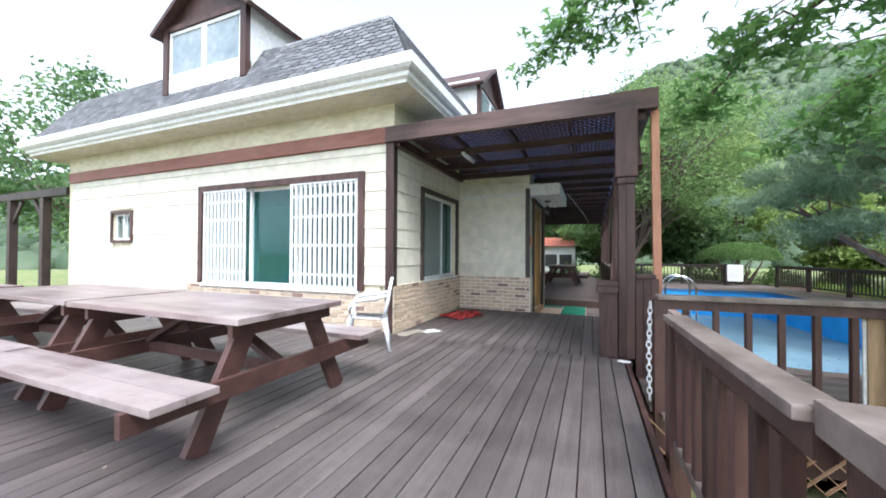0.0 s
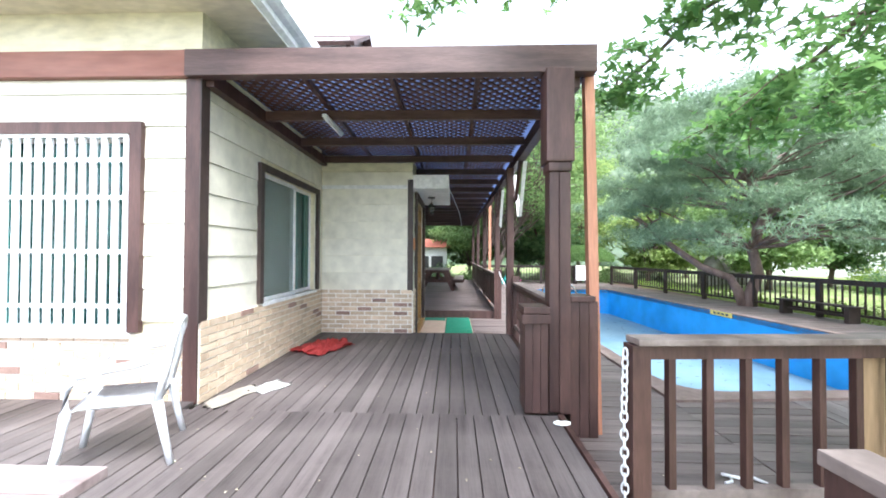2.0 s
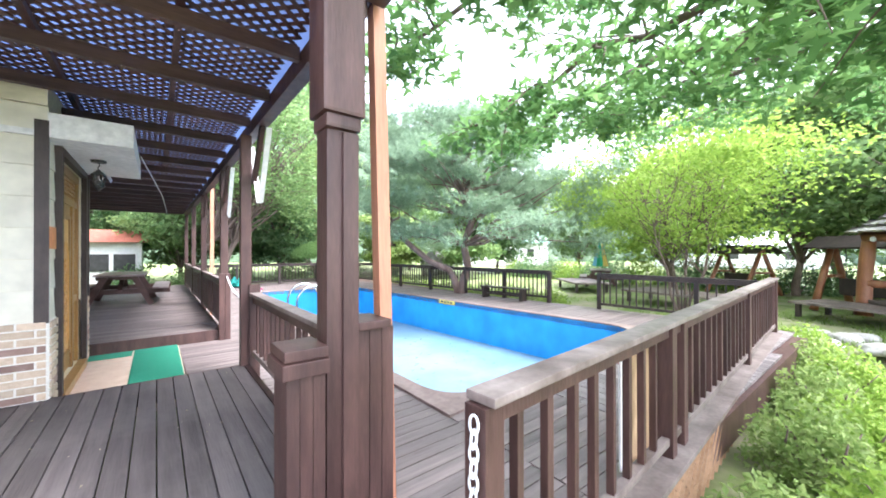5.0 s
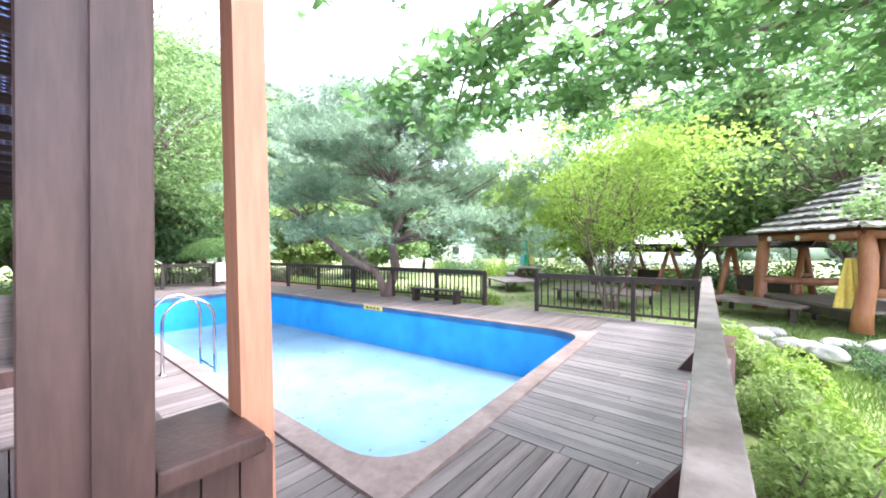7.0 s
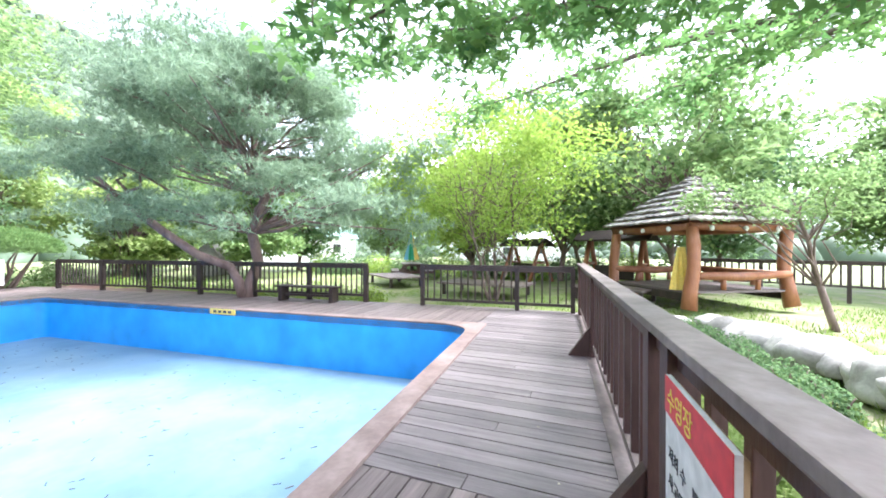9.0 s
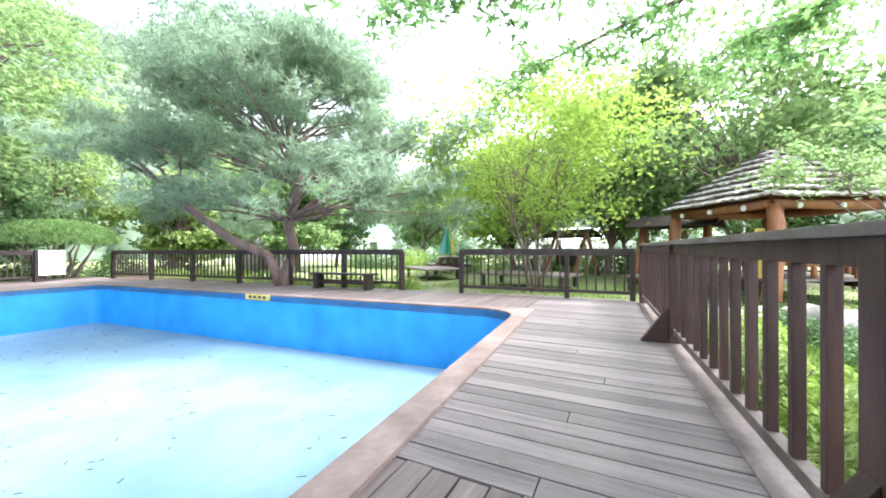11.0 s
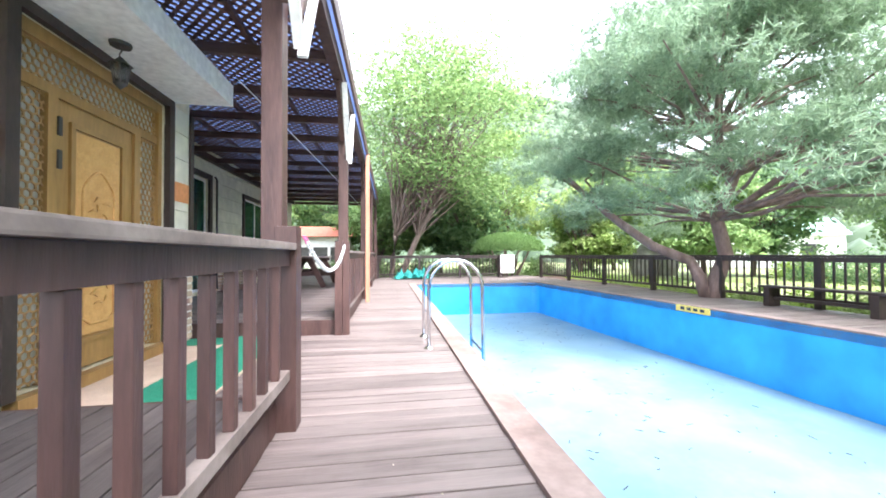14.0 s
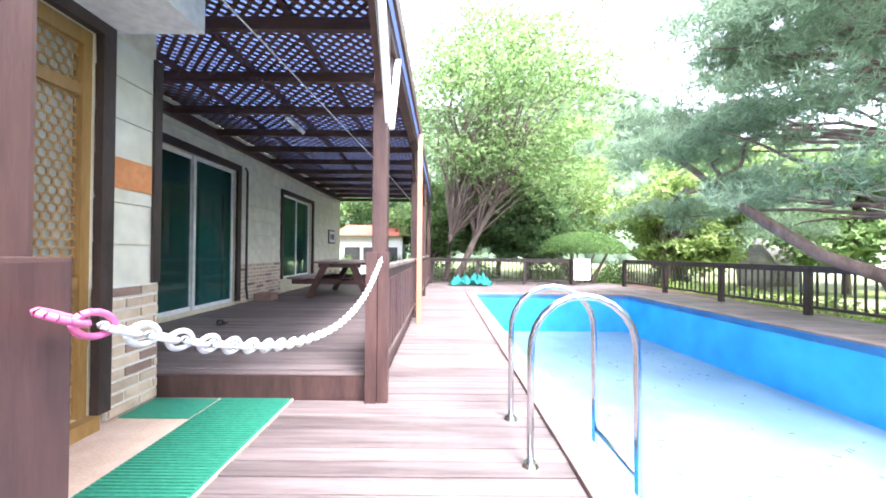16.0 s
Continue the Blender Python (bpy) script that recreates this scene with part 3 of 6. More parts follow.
def dormer(cx, cy, turn, w):
    """A gabled dormer; its face looks along local -y."""
    m = pose(cx, cy, 0, 0, 0, turn)
    h = w / 2
    def add(name, bm, mat, label=""):
        bmesh.ops.transform(bm, matrix=m, verts=bm.verts)
        return part(name, bm, mat, house, label)
    add("dormer_wall", boxes((-h, -h + 0.1, 0, 2.2, 4.3, 5.85), (h - 0.1, h, 0, 2.2, 4.3, 5.85), (-h, h, 0.0, 0.1, 4.3, 4.72)), WHITE)
    b = bmesh.new()
    v = [b.verts.new(p) for p in ((-h, 0.02, 5.72), (h, 0.02, 5.72), (0, 0.02, 5.72 + 0.34 * w), (-h, 0.12, 5.72), (h, 0.12, 5.72), (0, 0.12, 5.72 + 0.34 * w))]
    for f in ((0, 1, 2), (5, 4, 3), (0, 3, 4, 1)):
        b.faces.new([v[i] for i in f])
    add("gable", b, BROWN)
    b = bmesh.new()
    for s in (-1, 1):
        beam(b, (s * (h + 0.22), 0.98, 5.6), (0, 0.98, 5.78 + 0.34 * w), 2.3, 0.08, up=(0, 0, 1))
    add("dormer_roof", b, BROWN)
    b = bmesh.new()
    box(b, -h - 0.02, -h + 0.12, -0.04, 0.06, 4.4, 5.78)
    box(b, h - 0.12, h + 0.02, -0.04, 0.06, 4.4, 5.78)
    box(b, -h + 0.12, h - 0.12, -0.035, 0.06, 5.66, 5.76)
    add("dormer_trim", b, BROWN)
    b = bmesh.new()
    for a0, a1 in ((-h + 0.13, 0.0), (0.0, h - 0.13)):
        for r in ((a0, a1, 4.73, 4.79), (a0, a1, 5.59, 5.65), (a0, a0 + 0.06, 4.79, 5.59), (a1 - 0.06, a1, 4.79, 5.59)):
            box(b, r[0], r[1], 0.0, 0.05, r[2], r[3])
    add("dormer_window", b, PVC)
    b = boxes((-h + 0.19, -0.06, 0.02, 0.026, 4.79, 5.59), (0.06, h - 0.19, 0.02, 0.026, 4.79, 5.59))
    add("dormer_pane", b, surface("bright_pane", (0.2, 0.25, 0.29), (0.32, 0.37, 0.4), 0.08, (2, 2, 2), 20, 0))


dormer(-6.9, 4.62, 0, 2.3)
dormer(-2.72, 10.2, 90, 2.3)

# ---- entrance soffit and block roof ----
part("porch_soffit", boxes((WX - 0.1, -0.62, BY0 - 0.02, 10.15, 2.5, 2.56), (BX + 0.0, -0.62, BY0 - 0.02, BY0 + 0.02, 2.56, 2.74), (-0.66, -0.62, BY0 + 0.02, 10.15, 2.56, 2.74)), WHITE, house, "white boxed soffit over the entrance")
part("plaster_band", boxes((WX, BX, BY0 - 0.03, BY0 + 0.0, 2.8, 3.0)), EAVE, house)

# ---- pergola roof over the porch ----
pergola = thing("pergola", (0, 0, 0), "brown timber porch roof with lattice ceiling on posts", "pergola")
PX = 0.55
part("front_beam", boxes((WX - 0.1, 0.72, 4.82, 4.93, 2.95, 3.19), bevel=0.01), BROWN_X, pergola, "weathered brown front beam")
bm = boxes((PX - 0.06, PX + 0.06, 4.94, 21.6, 2.86, 3.02), bevel=0.008)
part("side_beam", bm, BROWN, pergola)
part("edge_board", boxes((PX + 0.1, PX + 0.13, 4.94, 21.7, 2.98, 3.16)), BROWN, pergola)
part("wall_beam", boxes((WX + 0.005, WX + 0.1, 4.94, BY0 - 0.04, 2.9, 3.04)), BROWN, pergola)
part("wall_beam", boxes((WX + 0.005, WX + 0.1, BY1 + 0.02, 21.6, 2.9, 3.04)), BROWN, pergola)
for y in np.arange(5.9, 21.7, 0.98):
    x0 = BX - 0.4 if BY0 - 0.1 < y < BY1 else WX + 0.1
    part("joist", boxes((x0, PX - 0.07, y - 0.03, y + 0.03, 2.93 if x0 < -1.7 else 2.93, 3.04)), BROWN_X, pergola)
for x in (-2.0, -1.15, -0.3):
    part("rafter", boxes((x - 0.025, x + 0.025, 4.94, 21.6, 3.042, 3.1)), BROWN, pergola)
part("roof_sheet", boxes((WX, PX + 0.07, 4.94, 21.6, 3.17, 3.176)), ROOFB, pergola, "blue translucent corrugated roof sheet")


def lattice_xy(x0, x1, y0, y1, z, step, w, t):
    """Two crossing layers of diagonal laths."""
    bm = bmesh.new()
    L = (x1 - x0) + (y1 - y0)
    k = -(y1 - y0)
    while k < (x1 - x0):
        a = (max(x0, x0 + k), y0 + max(0, -k))
        d = min(x1 - a[0], y1 - a[1])
        if d > 0.02:
            beam(bm, (a[0], a[1], z), (a[0] + d, a[1] + d, z), w, t)
            beam(bm, (x0 + x1 - a[0], a[1], z + t), (x0 + x1 - a[0] - d, a[1] + d, z + t), w, t)
        k += step
    return bm


part("lattice", lattice_xy(WX + 0.1, PX - 0.07, 4.95, 12.0, 3.11, 0.125, 0.038, 0.008), LATTICE, pergola)["kind"] = "stuff"
part("lattice", lattice_xy(WX + 0.1, PX - 0.07, 12.0, 21.5, 3.11, 0.16, 0.05, 0.008), LATTICE, pergola)["kind"] = "stuff"


def porch_post(y, z0=POOLZ, heavy=False):
    g = pergola
    if heavy:
        part("post", boxes((0.29, 0.46, y - 0.19, y - 0.03, DECK, 2.95), bevel=0.012), BROWN, g, "thick brown stained corner post")
        part("post", boxes((0.375, 0.465, y - 0.212, y - 0.191, DECK, 2.05), bevel=0.005), BROWN, g)
        part("post_collar", boxes((0.255, 0.495, y - 0.24, y - 0.0, 2.14, 2.95), bevel=0.02), BROWN, g)
        part("post_collar", boxes((0.275, 0.475, y - 0.225, y - 0.015, 2.06, 2.138), bevel=0.02), BROWN, g)
    else:
        px = PX - 0.09 if y < 9 else PX
        part("post", boxes((px - 0.06, px + 0.06, y - 0.06, y + 0.06, z0, 2.86), bevel=0.008), BROWN, g)
    for s in (-1, 1):
        if heavy and s < 0:
            continue
        b = bmesh.new()
        beam(b, (PX, y + s * 0.07, 2.3), (PX, y + s * 0.52, 2.87), 0.05, 0.09)
        part("brace", b, BROWN, g)


porch_post(4.97, heavy=True)
for y in (8.04, 10.62, 14.3, 17.6, 21.4):
    porch_post(y)

# ---- decks ----


def boards_y(deck, x0, x1, y0, y1, z, pitch=0.14, mat=None, th=0.035, gap=0.008):
    n = round((x1 - x0) / pitch)
    w = (x1 - x0) / n
    me = mesh_of("board", boxes((0.0, w - gap, y0, y1, -th, 0), bevel=0.004), mat or DECK_Y)
    for i in range(n):
        part("board", me, None, deck, m=pose(x0 + i * w, random.uniform(-0.006, 0.006), z + random.uniform(-0.002, 0.002)))


def boards_x(deck, x0, x1, y0, y1, z, pitch=0.14, mat=None, th=0.035, gap=0.009):
    n = round((y1 - y0) / pitch)
    w = (y1 - y0) / n
    me = mesh_of("board", boxes((x0, x1, 0.0, w - gap, -th, 0), bevel=0.004), mat or DECK_X)
    for i in range(n):
        part("board", me, None, deck, m=pose(random.uniform(-0.006, 0.006), y0 + i * w, z + random.uniform(-0.003, 0.003)))


def deck_of(name, label):
    return tagged(new(name), label, "deck", kind="structure")


deck1 = deck_of("floor_deck_terrace", "brown timber terrace deck of long boards")
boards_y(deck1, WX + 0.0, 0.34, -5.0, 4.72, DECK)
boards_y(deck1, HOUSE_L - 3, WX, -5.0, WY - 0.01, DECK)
part("joist_frame", boxes((HOUSE_L - 3, 0.33, -5.0, 4.71, -0.2, -0.04)), BROWN, deck1)
part("edge_board", boxes((0.345, 0.385, -5.0, 4.72, -0.3, 0.012)), BROWN, deck1)
deck2 = deck_of("floor_deck_porch", "brown timber porch deck by the entrance")
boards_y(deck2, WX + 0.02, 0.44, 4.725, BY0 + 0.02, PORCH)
part("edge_board", boxes((BX + 0.0, 0.5, BY0 + 0.021, BY0 + 0.05, -0.3, PORCH - 0.002)), BROWN, deck2)
part("edge_board", boxes((0.445, 0.5, 5.1, BY0 + 0.02, -0.3, PORCH - 0.002)), BROWN, deck2)
deck3 = deck_of("floor_deck_veranda", "raised brown veranda deck before the glass door")
boards_x(deck3, WX + 0.01, 0.48, BY1 + 0.06, 21.6, PORCH, 0.14, DECK_X)
part("edge_board", boxes((BX - 0.2, 0.5, BY1 + 0.015, BY1 + 0.055, -0.24, PORCH + 0.002)), BROWN, deck3)
part("edge_board", boxes((0.485, 0.52, BY1 + 0.06, 21.6, -0.24, PORCH + 0.002)), BROWN, deck3)
deck4 = deck_of("floor_deck_pool", "weathered brown boards round the swimming pool")
boards_x(deck4, 0.5, 1.8, 3.9, BY0, POOLZ)
boards_x(deck4, -0.12, 1.8, BY0, BY1 + 0.0, POOLZ)
boards_x(deck4, 0.53, 1.8, BY1 + 0.01, 22.6, POOLZ)
boards_x(deck4, 1.81, 3.1, 3.95, 5.75, POOLZ)
for k in range(28):
    x0 = 3.11 + 0.145 * k
    y1 = 5.58 + 0.0737 * (x0 - 1.8) + 0.12
    cut = y1 if k % 5 else 4.0 + (y1 - 4.0) * random.uniform(0.35, 0.65)
    for a, b in ([(4.0, y1)] if cut == y1 else [(4.0, cut - 0.003), (cut + 0.003, y1)]):
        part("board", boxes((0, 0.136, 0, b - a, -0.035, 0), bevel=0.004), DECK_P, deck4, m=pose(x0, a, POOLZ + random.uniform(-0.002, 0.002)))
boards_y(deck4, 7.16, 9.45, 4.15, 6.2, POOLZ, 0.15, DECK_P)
for k in range(109):
    y = 6.21 + 0.15 * k
    x0 = 7.5 - 0.073 * (y - 6.0) - 0.14
    part("board", boxes((0.0, 9.5 - 0.11 * (y - 6.0) * 0.95 - x0, 0.0, 0.141, -0.035, 0), bevel=0.004), DECK_X, deck4, m=pose(x0, y, POOLZ + random.uniform(-0.003, 0.002)))
boards_x(deck4, 1.81, 6.4, 18.36, 22.6, POOLZ, 0.15)
part("joist_frame", boxes((-0.1, 1.75, 3.9, 22.5, -0.6, -0.27), (1.75, 9.2, 3.95, 5.4, -0.6, -0.27), (7.3, 9.2, 5.4, 22.5, -0.6, -0.27), (1.75, 7.3, 18.3, 22.5, -0.6, -0.27)), BROWN, deck4)

# ---- swimming pool ----
OUT = [(1.8, 5.58), (7.5, 6.0), (6.6, 18.35), (1.8, 18.3)]
CW = 0.22


def inner_ring(inset, r, n=8):
    pts = []
    c = [Vector((*p, 0)) for p in OUT]
    ctr = sum(c, Vector()) / 4
    for k in range(4):
        p, a, b = c[k], (c[k - 1] - c[k]).normalized(), (c[(k + 1) % 4] - c[k]).normalized()
        q = p + (a + b) * inset
        rr = r if k < 2 else r * 0.4
        for i in range(n + 1):
            t = i / n
            pts.append(q + a * rr * (1 - t) ** 2 + b * rr * t ** 2)
    return pts


pool = tagged(new("swimming_pool"), "empty outdoor swimming pool with blue walls and pale floor", "swimming pool", kind="structure")
inner = inner_ring(CW, 0.65)
FLOORZ = -1.28
bm = bmesh.new()
t = [bm.verts.new((p.x, p.y, POOLZ + 0.0)) for p in inner]
b = [bm.verts.new((p.x, p.y, FLOORZ)) for p in inner]
for i in range(len(t)):
    j = (i + 1) % len(t)
    bm.faces.new((t[i], b[i], b[j], t[j])).smooth = True
part("pool_wall", bm, POOLW, pool, "bright blue painted pool wall")
bm = bmesh.new()
bm.faces.new([bm.verts.new((p.x, p.y, FLOORZ)) for p in inner])
part("pool_floor", bm, POOLF, pool, "pale blue pool floor with dirt marks")


# coping planks: outer quad minus the inner outline, side by side
bm = bmesh.new()
n = 9
cz0, cz1 = POOLZ - 0.03, POOLZ + 0.028
outline = []
for k in range(4):
    a, c, b2 = Vector((*OUT[k - 1], 0)), Vector((*OUT[k], 0)), Vector((*OUT[(k + 1) % 4], 0))
    da, db = (a - c).normalized(), (b2 - c).normalized()
    rr = 0.65 if k < 2 else 0.26
    for i in range(n):
        t2 = i / (n - 1)
        s = (CW + rr)
        outline.append(c + da * s * max(0, 1 - 2 * t2) + db * s * max(0, 2 * t2 - 1))
ti = [bm.verts.new((p.x, p.y, cz1)) for p in inner]
to = [bm.verts.new((p.x, p.y, cz1)) for p in outline]
bo = [bm.verts.new((p.x, p.y, cz0)) for p in outline]
bi = [bm.verts.new((p.x, p.y, cz0 - 0.09)) for p in inner]
m = len(ti)
for i in range(m):
    j = (i + 1) % m
    bm.faces.new((ti[i], to[i], to[j], ti[j]))
    bm.faces.new((to[i], bo[i], bo[j], to[j]))
    bm.faces.new((ti[j], bi[j], bi[i], ti[i]))
COPING = surface("coping_wood", (0.16, 0.108, 0.093), (0.33, 0.248, 0.222), 0.55, (2, 2, 2), 50, 0.2)
bmesh.ops.recalc_face_normals(bm, faces=bm.faces)
part("coping", bm, COPING, pool, "brown board coping round the pool")


# ---- railings ----
def railing(name, p, q, top, bottom, posts, label, mat, top_mat, group="", gap=0.15, bal=0.045, wide=0.12, post_w=0.1, post_z=None, over=0.0):
    """Top board, under rail, bottom rail, balusters and posts from p to q; posts: distances along it."""
    p, q = Vector((p[0], p[1], 0)), Vector((q[0], q[1], 0))
    L = (q - p).length
    ang = math.degrees(math.atan2(q.y - p.y, q.x - p.x))
    g = thing(name, (p.x, p.y, 0), label, "railing", group, turn=ang)
    part("top_rail", boxes((-over, L + over, -wide / 2, wide / 2, top - 0.04, top), bevel=0.008), top_mat, g)
    part("upper_rail", boxes((0, L, -0.025, 0.025, top - 0.13, top - 0.042)), mat, g)
    part("bottom_rail", boxes((0, L, -0.03, 0.03, bottom, bottom + 0.06), bevel=0.005), top_mat, g)
    me = mesh_of("baluster", boxes((-bal / 2, bal / 2, -bal / 2, bal / 2, bottom + 0.061, top - 0.131), bevel=0.004), mat)
    n = max(1, round(L / gap))
    for i in range(1, n):
        d = L * i / n
        if all(abs(d - w) > post_w * 0.9 for w in posts) and not (name == "poolside_railing" and 1.98 < d < 2.62):
            part("baluster", me, mat, g, m=pose(d, random.uniform(-0.004, 0.004), 0, 0, 0, random.uniform(-4, 4)))
    if posts:
        pz = POOLZ if post_z is None else post_z
        me = mesh_of("post", boxes((-post_w / 2, post_w / 2, -post_w / 2, post_w / 2, pz, top - 0.042), bevel=0.006), mat)
        for w in posts:
            part("post", me, mat, g, m=pose(w, 0.003, 0))
    return g


railing("terrace_railing", (0.465, 2.62), (0.51, 1.16), 0.85, 0.06, [0.06], "brown timber railing along the terrace edge", BROWN, RAILTOP, gap=0.17, bal=0.06, wide=0.13, post_w=0.11, post_z=-0.3)
t = thing("railing_pillar", (0.66, 1.0, -0.3), "boxed brown timber pillar with a flat cap", "pillar")
part("body", boxes((-0.13, 0.13, -0.13, 0.13, 0, 1.08), bevel=0.01), BROWN, t)
part("cap", boxes((-0.17, 0.17, -0.17, 0.17, 1.082, 1.17), bevel=0.012), RAILTOP, t)
south = railing("poolside_railing", (0.55, 3.88), (9.2, 4.42), 0.85, -0.12, [0.03, 2.2, 2.5, 5.6, 8.6], "brown timber railing between pool deck and garden", BROWN, RAILTOP, gap=0.235, bal=0.045, wide=0.15, post_w=0.11, post_z=-0.6)
for d in (2.5, 5.6):
    b = bmesh.new()
    v = [b.verts.new(c) for c in ((d - 0.04, 0.06, POOLZ), (d - 0.04, 0.32, POOLZ), (d - 0.04, 0.06, 0.16), (d + 0.04, 0.06, POOLZ), (d + 0.04, 0.32, POOLZ), (d + 0.04, 0.06, 0.16))]
    for f in ((0, 1, 2), (5, 4, 3), (0, 3, 4, 1), (1, 4, 5, 2), (0, 2, 5, 3)):
        b.faces.new([v[i] for i in f])
    part("knee_brace", b, BROWN, south)
part("ledge", boxes((0.02, 8.6, -0.14, 0.1, -0.26, -0.215), bevel=0.006), RAILTOP, south)
bm = bmesh.new()
k = 0.0
while k < 8.7:
    for s in (1, -1):
        x0, x1 = k, k + s * 0.42
        beam(bm, (x0, -0.115 - 0.008 * s, -0.68), (x1, -0.115 - 0.008 * s, -0.26), 0.008, 0.03, up=(0, 1, 0))
    k += 0.165
part("lattice_skirt", bm, SKIRT, south, "pale diagonal lattice skirt")["kind"] = "stuff"

FG = "dark fence round the pool"
railing("pool_fence", (9.3, 4.55), (9.1, 8.03), 0.77, -0.1, [0.03, 1.2, 3.45], "dark thin-barred timber fence by the pool deck", FENCE, FENCE, FG, gap=0.17, bal=0.03, wide=0.08, post_w=0.09)
railing("pool_fence", (9.07, 9.55), (7.8, 21.0), 0.77, -0.08, [0.03, 1.7, 3.5, 5.4, 7.4, 9.4, 11.48], "dark thin-barred timber fence behind the pool", FENCE, FENCE, FG, gap=0.15, bal=0.03, wide=0.08, post_w=0.11)
railing("pool_fence", (6.05, 21.5), (0.62, 21.75), 0.77, -0.1, [0.03, 1.8, 3.6, 5.4], "dark thin-barred timber fence at the pool's far end", FENCE, FENCE, FG, gap=0.15, bal=0.03, wide=0.08, post_w=0.11)
PRG = "porch railings"
railing("porch_railing", (0.55, 5.06), (0.55, 7.935), 0.87, 0.08, [], "brown timber porch railing with a worn flat top", BROWN, RAILTOP, PRG, gap=0.185, bal=0.04, wide=0.13, post_w=0.12)
railing("porch_railing", (0.55, 10.7), (0.55, 21.3), 0.87, 0.02, [0.0], "brown timber porch railing with close bars", BROWN, RAILTOP, PRG, gap=0.13, bal=0.07, wide=0.1, post_w=0.12)
b = thing("gate_post", (0.55, 8.0, POOLZ), "brown square timber post at the porch railing's end", "post")
part("post", boxes((-0.062, 0.062, -0.062, 0.062, 0, 1.19), bevel=0.006), BROWN, b)
b = thing("gate_post", (0.55, 10.55, POOLZ), "brown boxed timber gate post at the veranda corner", "post")
part("post", boxes((-0.09, 0.0, -0.07, 0.0, 0, 1.2), (0.004, 0.09, -0.06, 0.0, 0, 1.2), bevel=0.005), BROWN, b)

# boxed panels beside the corner post
bx = thing("post_box", (0.18, 4.86, 0), "boxed plank panel with a thick cap beside the corner post", "panel")
for i in range(3):
    part("plank", boxes((-0.1 + i * 0.066, -0.037 + i * 0.066, -0.1, -0.08, 0, 0.76)), BROWN, bx)
part("core", boxes((-0.1, 0.1, -0.078, 0.14, 0, 0.76)), BROWN, bx)
part("cap", boxes((-0.13, 0.105, -0.14, 0.16, 0.762, 0.84), (-0.115, 0.105, -0.12, 0.15, 0.844, 0.9), bevel=0.006), BROWN, bx)
bx = thing("post_box", (0.6, 4.9, POOLZ), "boxed plank panel with a sloping cap beside the corner post", "panel")
for i in range(3):
    part("plank", boxes((-0.125 + i * 0.08, -0.05 + i * 0.08, -0.1, -0.08, 0, 1.16)), BROWN, bx)
part("core", boxes((-0.125, 0.115, -0.078, 0.12, 0, 1.16)), BROWN, bx)
part("cap", boxes((-0.13, 0.08, -0.13, 0.15, 1.162, 1.21), bevel=0.008), BROWN, bx)


def prop(p, q, w, label):
    b = bmesh.new()
    beam(b, p, q, w, w, up=(0, 1, 0))
    tagged(new("timber_prop", mesh_of("timber_prop", b, ORANGE)), label, "post")


prop((0.725, 4.9, POOLZ), (0.7, 5.0, 2.98), 0.085, "orange stained square timber prop under the roof edge")
prop((0.68, 13.75, POOLZ), (0.68, 13.75, 2.98), 0.08, "orange stained square timber prop at the porch edge")

# white painted cut faces of two braces
for y in (8.0, 10.62):
    for s in (-1, 1):
        b = bmesh.new()
        beam(b, (PX + 0.07, y + s * 0.04, 2.02), (PX + 0.07, y + s * 0.5, 2.85), 0.02, 0.06, up=(1, 0, 0))
        part("brace_face", b, WHITE, pergola)


# ---- chains ----
def chain(name, pts, link, label, pink=0):
    g = thing(name, pts[0], label, "chain")
    P = [Vector(p) - Vector(pts[0]) for p in pts]
    seg, n = [], 0
    tot = sum((b - a).length for a, b in zip(P, P[1:]))
    n = int(tot / (link * 0.72))
    b = bmesh.new()
    for k in range(14):
        a = k / 14 * math.tau
        a2 = (k + 1) / 14 * math.tau
        def rp(a):
            return Vector((math.cos(a) * link * 0.5 if abs(math.cos(a)) < 2 else 0, math.sin(a) * link * 0.27, 0))
        tube(b, [rp(a), rp(a2)], link * 0.085, 5, cap=False)
    me, mp = mesh_of("link", b, PLASTIC), None
    mp = me.copy()
    mp.materials.clear()
    mp.materials.append(PINK)
    for i in range(n):
        d = tot * (i + 0.5) / n
        for a, c in zip(P, P[1:]):
            l = (c - a).length
            if d <= l:
                break
            d -= l
        pos, dirn = a + (c - a) * min(1, d / l), (c - a).normalized()
        rot = dirn.to_track_quat("X", "Z").to_matrix().to_4x4() @ pose(0, 0, 0, 90 * (i % 2) + 20)
        part("link", mp if i < pink else me, None, g, "pink chain link" if i < pink else "", m=Matrix.Translation(pos) @ rot)


sag = []
for i in range(21):
    u = i / 20
    sag.append((0.645 - 0.065 * u, 8.0 + 2.5 * u, 0.8 + 0.12 * u - 1.5 * u * (1 - u) * (0.75 + 0.5 * u)))
sag = [(x, y, 0.91 + 0.02 * (i / 20) - 0.26 * 4 * (i / 20) * (1 - i / 20)) for i, (x, y, z) in enumerate(sag)]
chain("plastic_chain", sag, 0.055, "white plastic chain with pink end links hanging across the gap", 2)
chain("plastic_chain", [(0.5, 3.86, 0.78), (0.485, 3.85, 0.4), (0.49, 3.85, -0.12)], 0.07, "white plastic chain hanging loose from the gate post", 0)


